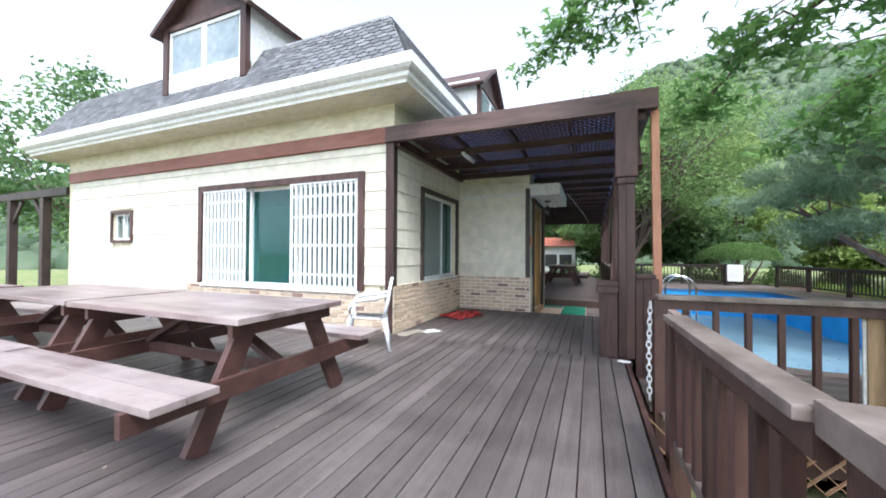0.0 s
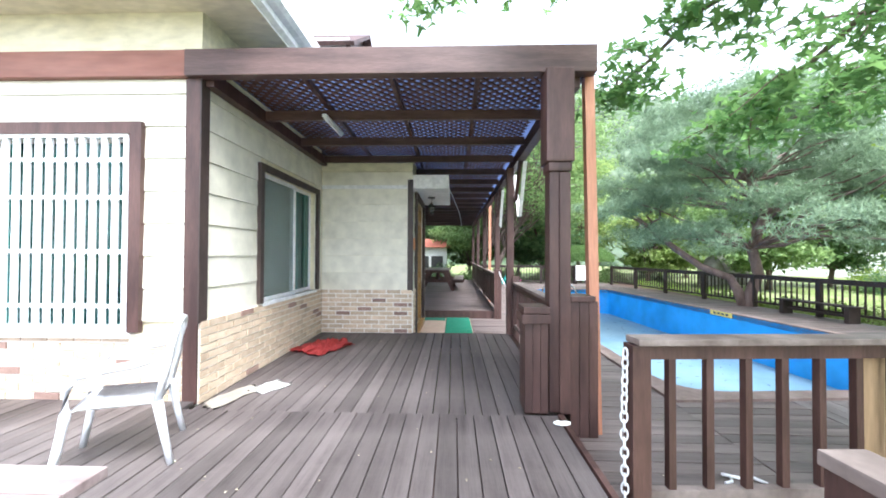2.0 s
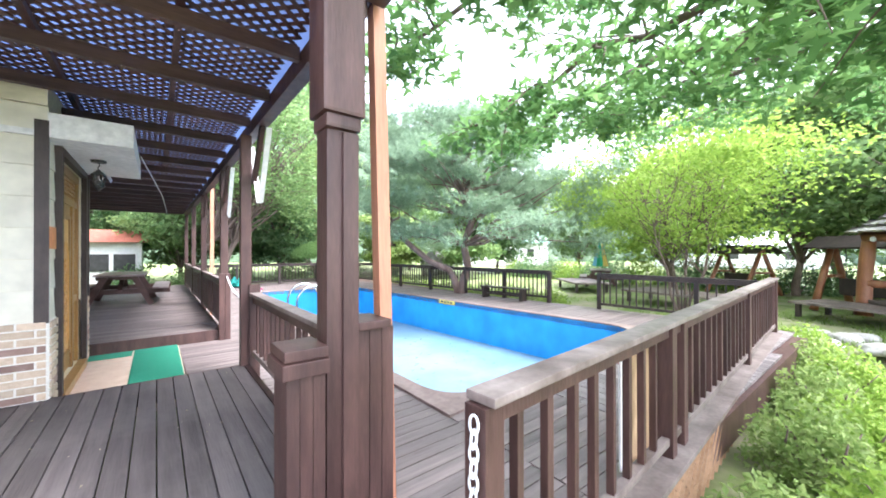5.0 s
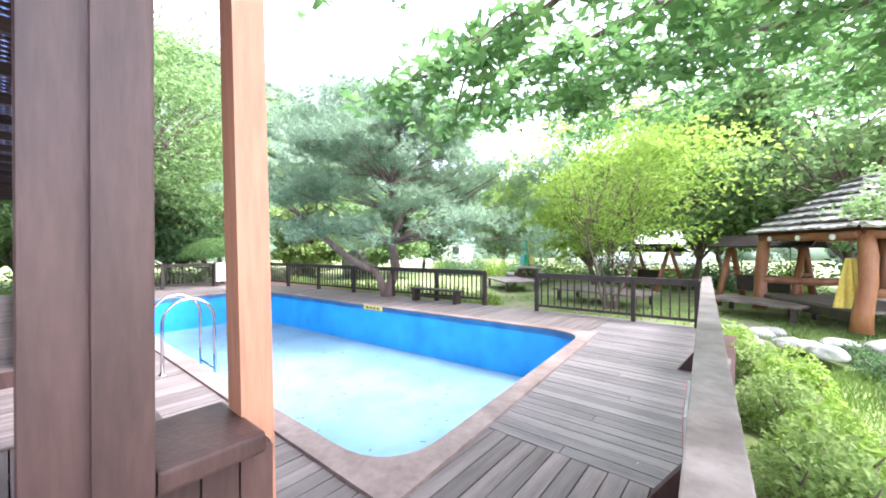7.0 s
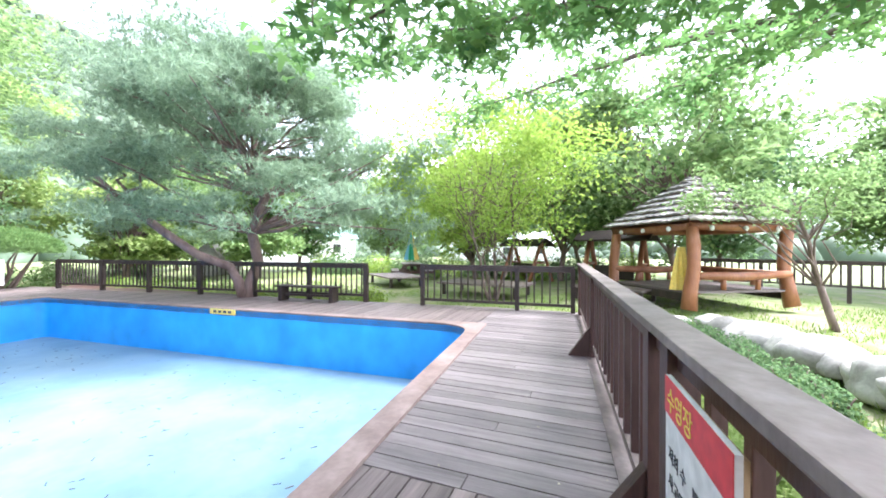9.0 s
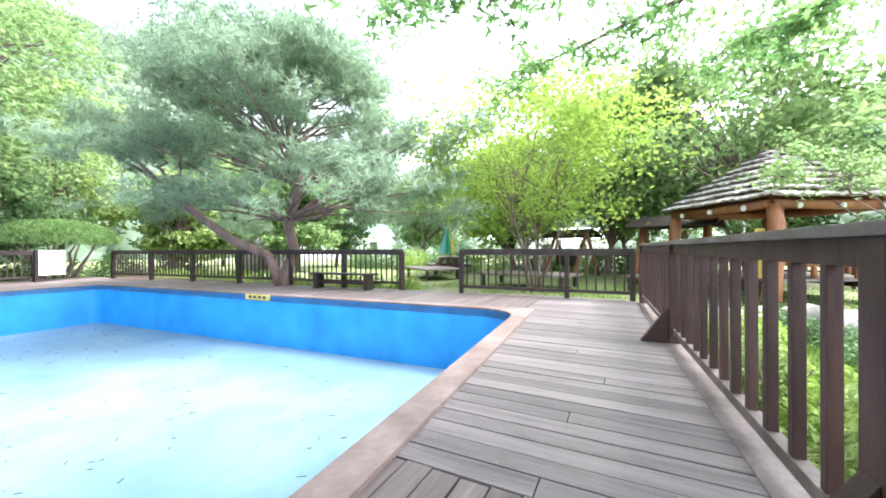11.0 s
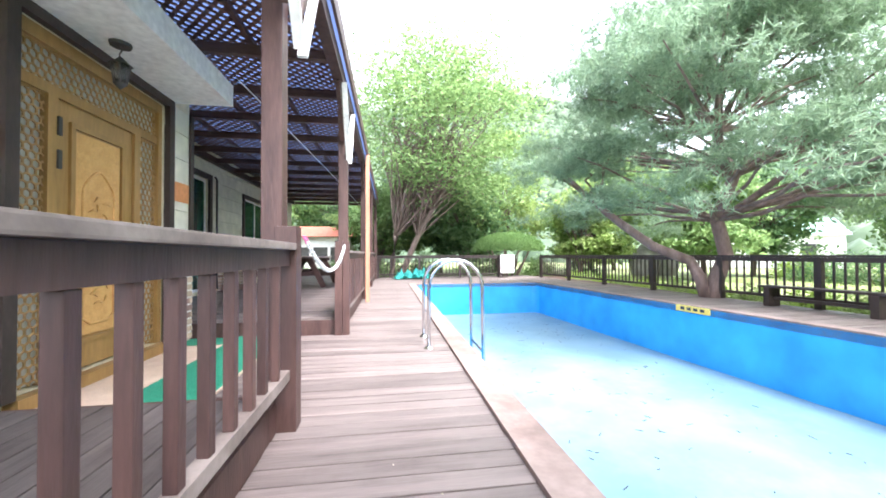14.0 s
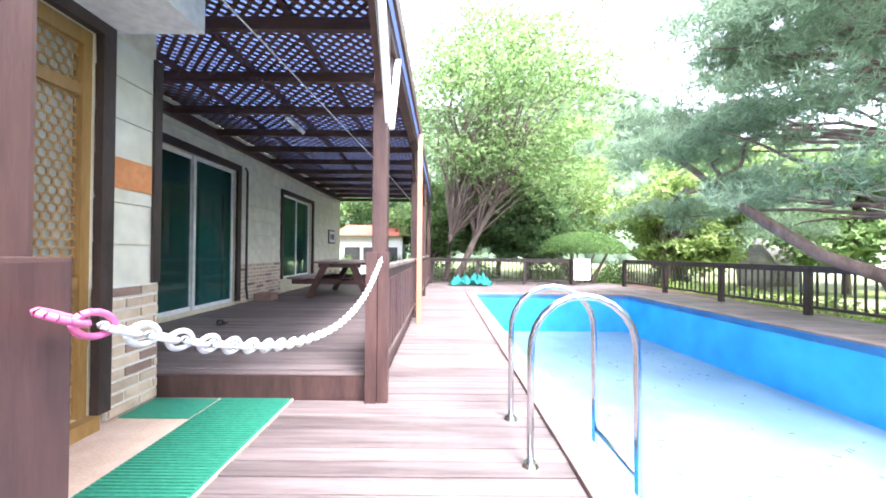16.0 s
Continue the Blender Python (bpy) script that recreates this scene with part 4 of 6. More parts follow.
# ---- picnic tables ----
def picnic_table(place, turn, label, L=1.9):
    g = thing("picnic_table", place, label, "picnic table", "picnic tables", turn=turn)
    for i in range(5):
        part("tabletop", boxes((-L / 2, L / 2, -0.475 + i * 0.19, -0.478 + (i + 1) * 0.19, 0.73, 0.77), bevel=0.005), TABLE, g)
    for s in (-1, 1):
        for k in (0, 1):
            part("bench_seat", boxes((-L / 2 - 0.08, L / 2 + 0.08, min(s * (0.64 + k * 0.17), s * (0.805 + k * 0.17)), max(s * (0.64 + k * 0.17), s * (0.805 + k * 0.17)), 0.41, 0.45), bevel=0.005), TABLE, g)
        x = s * (L / 2 - 0.16)
        for e in (-1, 1):
            b = bmesh.new()
            beam(b, (x, e * 0.62, 0.005), (x, e * 0.27, 0.725), 0.13, 0.05, up=(1, 0, 0))
            part("leg", b, TABLEB, g)
        part("bench_support", boxes((x + 0.026, x + 0.07, -1.0, 1.0, 0.29, 0.409), bevel=0.004), TABLEB, g)
        part("top_support", boxes((x + 0.026, x + 0.07, -0.44, 0.44, 0.64, 0.729), bevel=0.004), TABLEB, g)
        b = bmesh.new()
        beam(b, (x, 0, 0.36), (s * 0.1, 0, 0.7), 0.09, 0.04)
        part("brace", b, TABLEB, g)
    part("stretcher", boxes((-L / 2 + 0.16, L / 2 - 0.16, -0.02, 0.02, 0.3, 0.38)), TABLEB, g)
    g.scale = (1.05, 1.05, 1.05)
    return g


t1 = picnic_table((-3.02, 2.08, DECK), 0, "weathered brown timber picnic table with attached benches on the terrace")
copy_thing(t1, pose(-5.1, 2.1, DECK, 0, 0, 0))
copy_thing(t1, pose(-7.4, 1.6, DECK, 0, 0, 3))
t3 = copy_thing(t1, pose(-1.15, 16.3, PORCH, 0, 0, 88))
t3["label"] = "brown timber picnic table with benches on the veranda"


# ---- plastic chairs ----
def plastic_chair(place, turn):
    """Moulded armchair; the sitter looks along local -y."""
    g = thing("plastic_chair", place, "white moulded plastic garden armchair with a slatted back", "chair", "white garden chairs", turn=turn)
    b = bmesh.new()
    n = 8
    rows = []
    for j in range(7):
        y = -0.23 + 0.46 * j / 6
        rows.append([b.verts.new((-0.235 + 0.47 * i / n, y, 0.42 - 0.03 * (y + 0.23) / 0.46 - 0.018 * math.sin(math.pi * i / n) - (0.03 if j == 0 else 0))) for i in range(n + 1)])
    for r0, r1 in zip(rows, rows[1:]):
        for i in range(n):
            b.faces.new((r0[i], r0[i + 1], r1[i + 1], r1[i])).smooth = True
    bmesh.ops.solidify(b, geom=b.faces[:], thickness=0.012)
    part("seat", b, PLASTIC, g)
    for s in (-1, 1):
        b = bmesh.new()
        tube(b, [(s * 0.27, -0.27, 0), (s * 0.245, -0.23, 0.2), (s * 0.24, -0.2, 0.4), (s * 0.265, -0.19, 0.56), (s * 0.28, -0.14, 0.63)], [0.02, 0.024, 0.028, 0.024, 0.024], 8)
        part("front_leg", b, PLASTIC, g)
        b = bmesh.new()
        tube(b, [(s * 0.25, 0.3, 0), (s * 0.235, 0.26, 0.2), (s * 0.225, 0.225, 0.4)], [0.02, 0.024, 0.03], 8)
        part("back_leg", b, PLASTIC, g)
        b = bmesh.new()
        tube(b, [(s * 0.28, -0.15, 0.625), (s * 0.29, -0.02, 0.65), (s * 0.285, 0.12, 0.66), (s * 0.25, 0.26, 0.69)], [0.022, 0.027, 0.027, 0.022], 8)
        part("armrest", b, PLASTIC, g)
    b = bmesh.new()
    tube(b, [(-0.225, 0.225, 0.4), (-0.245, 0.27, 0.62), (-0.215, 0.3, 0.8), (-0.12, 0.315, 0.875), (0, 0.32, 0.895), (0.12, 0.315, 0.875), (0.215, 0.3, 0.8), (0.245, 0.27, 0.62), (0.225, 0.225, 0.4)], 0.022, 8)
    part("back_frame", b, PLASTIC, g)
    for i in range(5):
        x = -0.14 + 0.07 * i
        b = bmesh.new()
        beam(b, (x, 0.235, 0.41), (x * 1.05, 0.285, 0.64), 0.038, 0.01, up=(0, 1, 0))
        beam(b, (x * 1.05, 0.285, 0.64), (x * 0.95, 0.314, 0.87 - abs(x) * 0.2), 0.038, 0.01, up=(0, 1, 0))
        part("slat", b, PLASTIC, g)
    return g


c1 = plastic_chair((-2.72, 4.0, DECK), -60)
copy_thing(c1, pose(-7.65, 4.45, DECK, 0, 0, 70))

# ---- small things on the deck ----
def draped(name, place, size, height, material, label, category, seed, n=34, turn=0):
    b = bmesh.new()
    g = [[None] * (n + 1) for _ in range(n + 1)]
    for i in range(n + 1):
        for j in range(n + 1):
            u, v = i / n * 2 - 1, j / n * 2 - 1
            w = 1 + 0.25 * noise.noise((u * 1.5, v * 1.5, seed))
            e = max(0, 1 - (abs(u) ** 2.5 + abs(v) ** 2.5) * 0.5)
            f = abs(noise.noise((u * 2.6, v * 2.6, seed + 5))) + 0.5 * abs(noise.noise((u * 6, v * 6, seed + 9)))
            g[i][j] = b.verts.new((u * size[0] * w, v * size[1] * w, 0.008 + height * f * e))
    for i in range(n):
        for j in range(n):
            b.faces.new((g[i][j], g[i + 1][j], g[i + 1][j + 1], g[i][j + 1])).smooth = True
    bmesh.ops.solidify(b, geom=b.faces[:], thickness=0.004)
    ob = tagged(new(name, mesh_of(name, b, material)), label, category)
    ob.matrix_basis = pose(*place, 0, 0, turn)
    return ob


draped("red_cloth", (-2.42, 6.95, PORCH), (0.3, 0.36), 0.17, RED, "crumpled red cloth lying on the porch deck", "cloth", 3, turn=-25)
draped("paper_sheet", (-2.42, 5.36, PORCH), (0.13, 0.17), 0.03, PAPER, "bent white sheet of paper on the deck", "paper", 11, 12, -30)
draped("cardboard_sheet", (-2.66, 5.12, PORCH), (0.12, 0.26), 0.03, surface("grey_cardboard", (0.45, 0.4, 0.34), (0.58, 0.53, 0.46), 0.9), "flattened grey cardboard by the wall", "cardboard", 21, 12, -20)
draped("netting", (2.1, 21.0, POOLZ), (0.75, 0.45), 0.6, TEAL, "heap of teal green netting on the deck", "net", 31)
bt = thing("brick_block", (-2.62, 15.2, PORCH), "red-brown brick block at the foot of the wall", "brick")
part("block", boxes((-0.18, 0.18, -0.16, 0.16, 0, 0.14), bevel=0.01), BRICK_D, bt)
sh = thing("slipper", (-1.95, 12.6, PORCH), "dark slipper lying on the veranda deck", "slipper")
b = bmesh.new()
bmesh.ops.create_uvsphere(b, u_segments=14, v_segments=8, radius=1, matrix=Matrix.Diagonal((0.05, 0.13, 0.02, 1)) @ Matrix.Translation((0, 0, 1)))
part("sole", b, IRON, sh)
b = bmesh.new()
tube(b, [(-0.048, -0.04, 0.03), (-0.03, -0.05, 0.07), (0.03, -0.05, 0.07), (0.048, -0.04, 0.03)], 0.012, 6)
part("strap", b, IRON, sh)

# ---- entrance: floor, mats, door, lantern ----
solid("floor_entrance", boxes((BX - 0.1, -0.13, BY0 + 0.055, BY1 + 0.01, -0.4, -0.215)), TILE, "peach coloured stone floor before the entrance", "floor")
mt = thing("floor_mat", (-0.42, 9.3, -0.215), "green ribbed rubber mat along the entrance", "mat", "green mats")
part("base", boxes((-0.28, 0.28, -1.24, 1.24, 0.0, 0.008)), GREENMAT, mt)
me = mesh_of("rib", boxes((-0.27, 0.27, -0.006, 0.006, 0.008, 0.016)), GREENMAT)
for i in range(90):
    part("rib", me, None, mt, m=pose(0, -1.22 + i * 0.0274, 0, 0, 0, 0))
mt = thing("floor_mat", (-1.0, 10.36, -0.215), "plain green mat beside the step", "mat", "green mats")
part("base", boxes((-0.22, 0.28, -0.17, 0.17, 0.0, 0.01), bevel=0.003), GREENMAT, mt)
mt = thing("floor_mat", (-0.95, 8.25, -0.215), "green mat strip under the deck edge", "mat", "green mats")
part("base", boxes((-0.25, 0.24, -0.16, 0.12, 0.0, 0.01), bevel=0.003), GREENMAT, mt)

door = tagged(new("door_1"), "brown carved wooden entrance door with fretwork side panels", "door", kind="structure")
dx = BX - 0.06
part("door_frame", boxes((dx - 0.06, dx + 0.03, ED[0], ED[1], 2.32, 2.42), (dx - 0.06, dx + 0.03, ED[0], ED[0] + 0.06, -0.12, 2.32), (dx - 0.06, dx + 0.03, ED[1] - 0.06, ED[1], -0.12, 2.32),
     (dx - 0.06, dx + 0.02, ED[0] + 0.06, ED[1] - 0.06, 1.98, 2.06), (dx - 0.06, dx + 0.02, 8.72, 8.8, -0.12, 1.98), (dx - 0.06, dx + 0.02, 9.62, 9.7, -0.12, 1.98), (dx - 0.06, dx + 0.02, ED[0] + 0.06, 8.72, 0.72, 0.8), (dx - 0.06, dx + 0.02, 9.7, ED[1] - 0.06, 0.72, 0.8)), DOORW, door)
leaf = part("door_leaf", boxes((dx - 0.05, dx - 0.005, 8.8, 9.62, -0.1, 1.98), bevel=0.006), DOORW, door)
part("leaf_moulding", boxes((dx - 0.005, dx + 0.018, 8.92, 8.96, 0.1, 1.84), (dx - 0.005, dx + 0.018, 9.46, 9.5, 0.1, 1.84), (dx - 0.005, dx + 0.018, 8.96, 9.46, 1.8, 1.84), (dx - 0.005, dx + 0.018, 8.96, 9.46, 0.1, 0.14)), DOORW, leaf)
part("carved_panel", boxes((dx - 0.006, dx + 0.006, 8.975, 9.445, 0.16, 1.785), bevel=0.004), DOORC, leaf, "golden carved wooden panel")
b = bmesh.new()
arch = [(9.21 + 0.17 * math.cos(a), 1.3 + 0.16 * math.sin(a) + 0.05 * math.sin(a) ** 8) for a in np.linspace(math.pi, 0, 15)]
loop = [(9.04, 0.3)] + arch + [(9.38, 0.3), (9.3, 0.24), (9.12, 0.24), (9.04, 0.3)]
tube(b, [(dx + 0.01, y, z) for y, z in loop], 0.012, 6)
for i in range(26):
    z = 0.4 + 0.035 * i
    y = 9.21 + 0.08 * math.sin(i * 1.9)
    a = i * 1.3
    tube(b, [(dx + 0.008, y - 0.05 * math.cos(a), z - 0.03 * math.sin(a)), (dx + 0.016, y, z + 0.012), (dx + 0.008, y + 0.05 * math.cos(a), z + 0.03 * math.sin(a))], [0.004, 0.011, 0.004], 5)
part("carving", b, DOORC, leaf)
for z in (1.7, 1.45, 0.2):
    part("hinge", boxes((dx + 0.02, dx + 0.035, 8.79, 8.82, z, z + 0.14)), IRON, door)


def fretwork(y0, y1, z0, z1, r):
    b = bmesh.new()
    dz, dy = r * 1.5, r * math.sqrt(3)
    j, z = 0, z0
    while z < z1 + r:
        y = y0 + (dy / 2 if j % 2 else 0)
        while y < y1 + r:
            ring = []
            for k in range(7):
                a = math.tau * k / 6 + math.pi / 6
                ring.append((dx - 0.01, min(max(y + r * math.cos(a), y0), y1), min(max(z + r * math.sin(a), z0), z1)))
            for p, q in zip(ring[:3], ring[1:4]):
                if (Vector(p) - Vector(q)).length > 0.004:
                    beam(b, p, q, 0.012, 0.011, up=(1, 0, 0))
            y += dy
        z += dz
        j += 1
    return b


FRET = surface("fret_wood", (0.35, 0.2, 0.07), (0.48, 0.3, 0.12), 0.45, (5, 5, 5), 40, 0.05)
for r in ((ED[0] + 0.06, 8.72, 0.8, 1.98), (ED[0] + 0.06, 8.72, -0.1, 0.72), (9.7, ED[1] - 0.06, 0.8, 1.98), (9.7, ED[1] - 0.06, -0.1, 0.72), (ED[0] + 0.06, ED[1] - 0.06, 2.06, 2.32)):
    f = part("fretwork_panel", fretwork(*r, 0.036), FRET, door)
    p = part("frosted_pane", boxes((dx - 0.04, dx - 0.034, r[0], r[1], r[2], r[3])), surface("frosted_pane", (0.5, 0.5, 0.47), (0.62, 0.62, 0.58), 0.3, (8, 8, 2), 40, 0.05), door)
part("threshold", boxes((dx - 0.08, BX + 0.06, ED[0], ED[1], -0.214, -0.122)), DOORW, door)
for y0, y1 in ((BY0 + 0.03, ED[0] - 0.1), (ED[1] + 0.1, BY1 - 0.07)):
    part("accent_plank", boxes((BX + 0.001, BX + 0.008, y0, y1, 1.42, 1.64)), surface("orange_accent", (0.62, 0.24, 0.08), (0.72, 0.32, 0.13), 0.6, (3, 3, 3), 30, 0.1), house, "orange painted plank")

ln = thing("porch_lantern", (-0.98, 8.95, 2.5), "black iron lantern hanging from the entrance soffit", "lantern")
b = bmesh.new()
bmesh.ops.create_cone(b, cap_ends=True, segments=20, radius1=0.07, radius2=0.075, depth=0.025, matrix=Matrix.Translation((0, 0, -0.0125)))
part("ceiling_rose", b, IRON, ln)
b = bmesh.new()
tube(b, [(0, 0, -0.02), (0.008, 0, -0.06), (-0.008, 0, -0.09), (0, 0, -0.12)], 0.006, 6)
part("hanger", b, IRON, ln)
b = bmesh.new()
tube(b, [(0, 0, -0.11), (0, 0, -0.13), (0, 0, -0.17), (0, 0, -0.175)], [0.012, 0.03, 0.075, 0.085], 6)
part("cap", b, IRON, ln)
b = bmesh.new()
tube(b, [(0, 0, -0.176), (0, 0, -0.32)], [0.066, 0.04], 6)
part("glass_shade", b, glass_of("lantern_glass", (0.35, 0.36, 0.36), 0.2), ln)
b = bmesh.new()
for k in range(6):
    a = k * math.tau / 6
    tube(b, [(0.07 * math.cos(a), 0.07 * math.sin(a), -0.175), (0.044 * math.cos(a), 0.044 * math.sin(a), -0.325)], 0.005, 5)
tube(b, [(0, 0, -0.32), (0, 0, -0.335), (0, 0, -0.37)], [0.048, 0.04, 0.005], 6)
part("cage", b, IRON, ln)


def tube_lamp(place, turn):
    g = thing("tube_light", place, "short white fluorescent tube light under the lattice", "light", "tube lights", turn=turn)
    part("base", boxes((-0.025, 0.025, -0.32, 0.32, -0.03, 0.0), bevel=0.006), PVC, g)
    b = bmesh.new()
    tube(b, [(0, -0.3, -0.045), (0, 0.3, -0.045)], 0.016, 10)
    part("tube", b, PVC, g)


tube_lamp((-2.0, 6.0, 2.93), 0)
tube_lamp((-1.2, 13.15, 2.93), 0)
b = bmesh.new()
tube(b, [(-0.62, 10.3, 2.88), (-0.3, 15.0, 2.84), (-0.1, 21.0, 2.88)], 0.008, 5)
tagged(new("cable", mesh_of("cable", b, PVC)), "thin white cable strung under the porch lattice", "cable")
b = bmesh.new()
tube(b, [(WX + 0.03, 14.75, 2.62), (WX + 0.06, 14.78, 2.55), (WX + 0.06, 14.78, 0.3), (WX + 0.05, 14.85, 0.02)], 0.022, 8)
tagged(new("drain_pipe", mesh_of("drain_pipe", b, IRON)), "black pipe running down the veranda wall", "pipe")
mb = thing("wall_plaque", (WX + 0.002, 20.4, 1.5), "small black and white framed plaque on the wall", "plaque")
part("frame", boxes((0, 0.03, -0.35, 0.35, -0.24, 0.24), bevel=0.006), IRON, mb)
part("sheet", boxes((0.031, 0.036, -0.3, 0.3, -0.19, 0.19)), PAPER, mb)
for i in range(3):
    part("bar", boxes((0.037, 0.04, -0.2 + i * 0.15, -0.1 + i * 0.15, -0.1, 0.1)), BLACKTXT, mb)

# ---- pool ladder, sign, box ----
lad = thing("pool_ladder", (1.57, 9.95, POOLZ), "stainless steel pool ladder with two hooped handrails", "pool ladder")
for y in (-0.29, 0.29):
    b = bmesh.new()
    pts = [(0, y, 0)] + [(0, y, 0.62)] + [(0.3 - 0.3 * math.cos(a), y, 0.66 + 0.3 * math.sin(a)) for a in np.linspace(0.15, math.pi - 0.15, 11)] + [(0.6, y, 0.6), (0.62, y, -0.9)]
    tube(b, pts, 0.021, 10)
    part("handrail", b, STEEL, lad)
    b = bmesh.new()
    bmesh.ops.create_cone(b, cap_ends=True, segments=16, radius1=0.05, radius2=0.035, depth=0.025, matrix=Matrix.Translation((0, y, 0.0125)))
    part("foot_flange", b, STEEL, lad)
for z in (-0.06, -0.36, -0.66):
    b = bmesh.new()
    tube(b, [(0.61, -0.28, z), (0.61, 0.28, z)], 0.016, 8)
    part("rung", b, STEEL, lad)
ys = thing("depth_sign", (6.845, 11.85, POOLZ - 0.03), "small yellow plate with dark marks on the pool edge", "sign", turn=94)
part("plate", boxes((-0.36, 0.36, 0.0, 0.02, -0.07, 0.05), bevel=0.003), YELLOW, ys)
for i in range(4):
    part("bar", boxes((-0.26 + i * 0.14, -0.17 + i * 0.14, 0.0205, 0.023, -0.035, 0.02)), BLACKTXT, ys)
wb = thing("notice_board", (6.05, 21.3, POOLZ), "white notice board on a dark post by the pool", "board")
part("post", boxes((-0.06, 0.06, 0.02, 0.14, 0, 1.02), bevel=0.006), FENCE, wb)
part("panel", boxes((0.0, 0.62, -0.03, 0.012, 0.2, 1.0), bevel=0.006), PAPER, wb)
for i in range(6):
    part("bar", boxes((0.08, 0.52 - 0.05 * (i % 3), -0.034, -0.031, 0.82 - i * 0.09, 0.845 - i * 0.09)), surface("faded_ink", (0.55, 0.54, 0.52), (0.6, 0.6, 0.58), 0.8), wb)


def sign_text(txt, size, place, mat, parent):
    cu = bpy.data.curves.new("text", "FONT")
    cu.body, cu.size, cu.extrude = txt, size, 0.001
    cu.materials.append(mat)
    ob = new("lettering", cu)
    ob.parent = parent
    ob.matrix_basis = place
    return ob


# notice on the railing, facing the pool deck
sg = thing("pool_notice", (2.27, 4.075, 0.02), "white notice with a red heading fixed to the railing", "notice", turn=3.6)
part("panel", boxes((-0.22, 0.28, -0.008, 0.008, -0.13, 0.72), bevel=0.002), PAPER, sg)
part("backing", boxes((-0.2, 0.26, -0.028, -0.009, -0.11, 0.7), bevel=0.002), RAWWOOD, sg, "raw pale pine board")
part("heading", boxes((-0.22, 0.28, 0.0085, 0.0105, 0.6, 0.72)), REDP, sg)
face = pose(0, 0.0115, 0, 90, 0, 180)
sign_text("수영장", 0.085, pose(0.25, 0.0115, 0.625) @ pose(0, 0, 0, 90, 0, 180), YTXT, sg)
for i, txt in enumerate(("저희 수", "사고예방", "해주십시", "• 물에", "• 특히")):
    sign_text(txt, 0.055, pose(0.24, 0.0095, 0.46 - i * 0.085 - (0.03 if i > 2 else 0)) @ pose(0, 0, 0, 90, 0, 180), BLACKTXT, sg)
for i in range(5):
    part("bar", boxes((-0.19 + 0.03 * (i % 2), 0.02, 0.0085, 0.0095, 0.475 - i * 0.085 - (0.03 if i > 2 else 0), 0.5 - i * 0.085 - (0.03 if i > 2 else 0))), BLACKTXT, sg)

# bench behind the pool
bn = thing("bench", (8.62, 11.05, POOLZ), "low dark timber bench before the fence", "bench", turn=96)
for k in range(3):
    part("seat_slat", boxes((-0.9, 0.9, -0.17 + k * 0.115, -0.07 + k * 0.115, 0.36, 0.4), bevel=0.005), FENCE, bn)
for x in (-0.75, 0.75):
    part("leg", boxes((x - 0.05, x + 0.05, -0.15, 0.15, 0, 0.359), bevel=0.005), FENCE, bn)
part("stretcher", boxes((-0.7, 0.7, -0.03, 0.03, 0.12, 0.18)), FENCE, bn)


# ---- gazebo ----
gz = thing("gazebo", (13.7, 1.4, -0.35), "log gazebo with bent trunk posts and a layered bark shake roof", "gazebo", turn=30)
R = 1.95
corners = [(-R, R), (-R, -R), (R, -R), (R, R)]
for k, (x, y) in enumerate(corners):
    b = bmesh.new()
    bend = 0.16 if k % 2 else -0.12
    tube(b, [(x * 1.02, y * 1.02, 0), (x + bend * 0.4, y, 0.5), (x + bend, y * 0.97, 1.1), (x + bend * 0.6, y * 0.95, 1.7), (x, y * 0.95, 2.2)], [0.24, 0.21, 0.19, 0.2, 0.17], 14)
    part("post", b, LOG, gz)
for (x0, y0), (x1, y1) in zip(corners, corners[1:] + corners[:1]):
    b = bmesh.new()
    tube(b, [(x0, y0, 2.25), ((x0 + x1) / 2, (y0 + y1) / 2, 2.22), (x1, y1, 2.25)], 0.13, 10)
    part("tie_log", b, LOG, gz)
    if (x0, y0) != corners[3]:
        b = bmesh.new()
        tube(b, [(x0, y0, 0.9), ((x0 + x1) / 2, (y0 + y1) / 2, 0.86), (x1, y1, 0.92)], [0.1, 0.13, 0.1], 10)
        part("rail_log", b, LOG, gz)
        for u in (0.33, 0.67):
            b = bmesh.new()
            px, py = x0 + (x1 - x0) * u, y0 + (y1 - y0) * u
            tube(b, [(px, py, 0.5), (px, py, 0.85)], 0.08, 8)
            part("rail_stub", b, LOG, gz)
for i in range(14):
    part("floor_board", boxes((-R, R, -R + i * 0.28, -R + 0.27 + i * 0.28, 0.42, 0.48)), DECK_X, gz)
part("floor_beam", boxes((-R, R, -R - 0.02, -R + 0.1, 0.2, 0.419), (-R, R, R - 0.1, R + 0.02, 0.2, 0.419)), FENCE, gz)
b = bmesh.new()
E8 = 3.0
for k in range(4):
    a0, a1 = math.pi / 4 + k * math.pi / 2, math.pi / 4 + (k + 1) * math.pi / 2
    v = [b.verts.new((E8 * math.cos(a), E8 * math.sin(a), 2.3)) for a in (a0, a1)] + [b.verts.new((0, 0, 3.75))]
    b.faces.new(v)
bmesh.ops.solidify(b, geom=b.faces[:], thickness=0.06)
part("roof", b, LOG, gz)
b = bmesh.new()
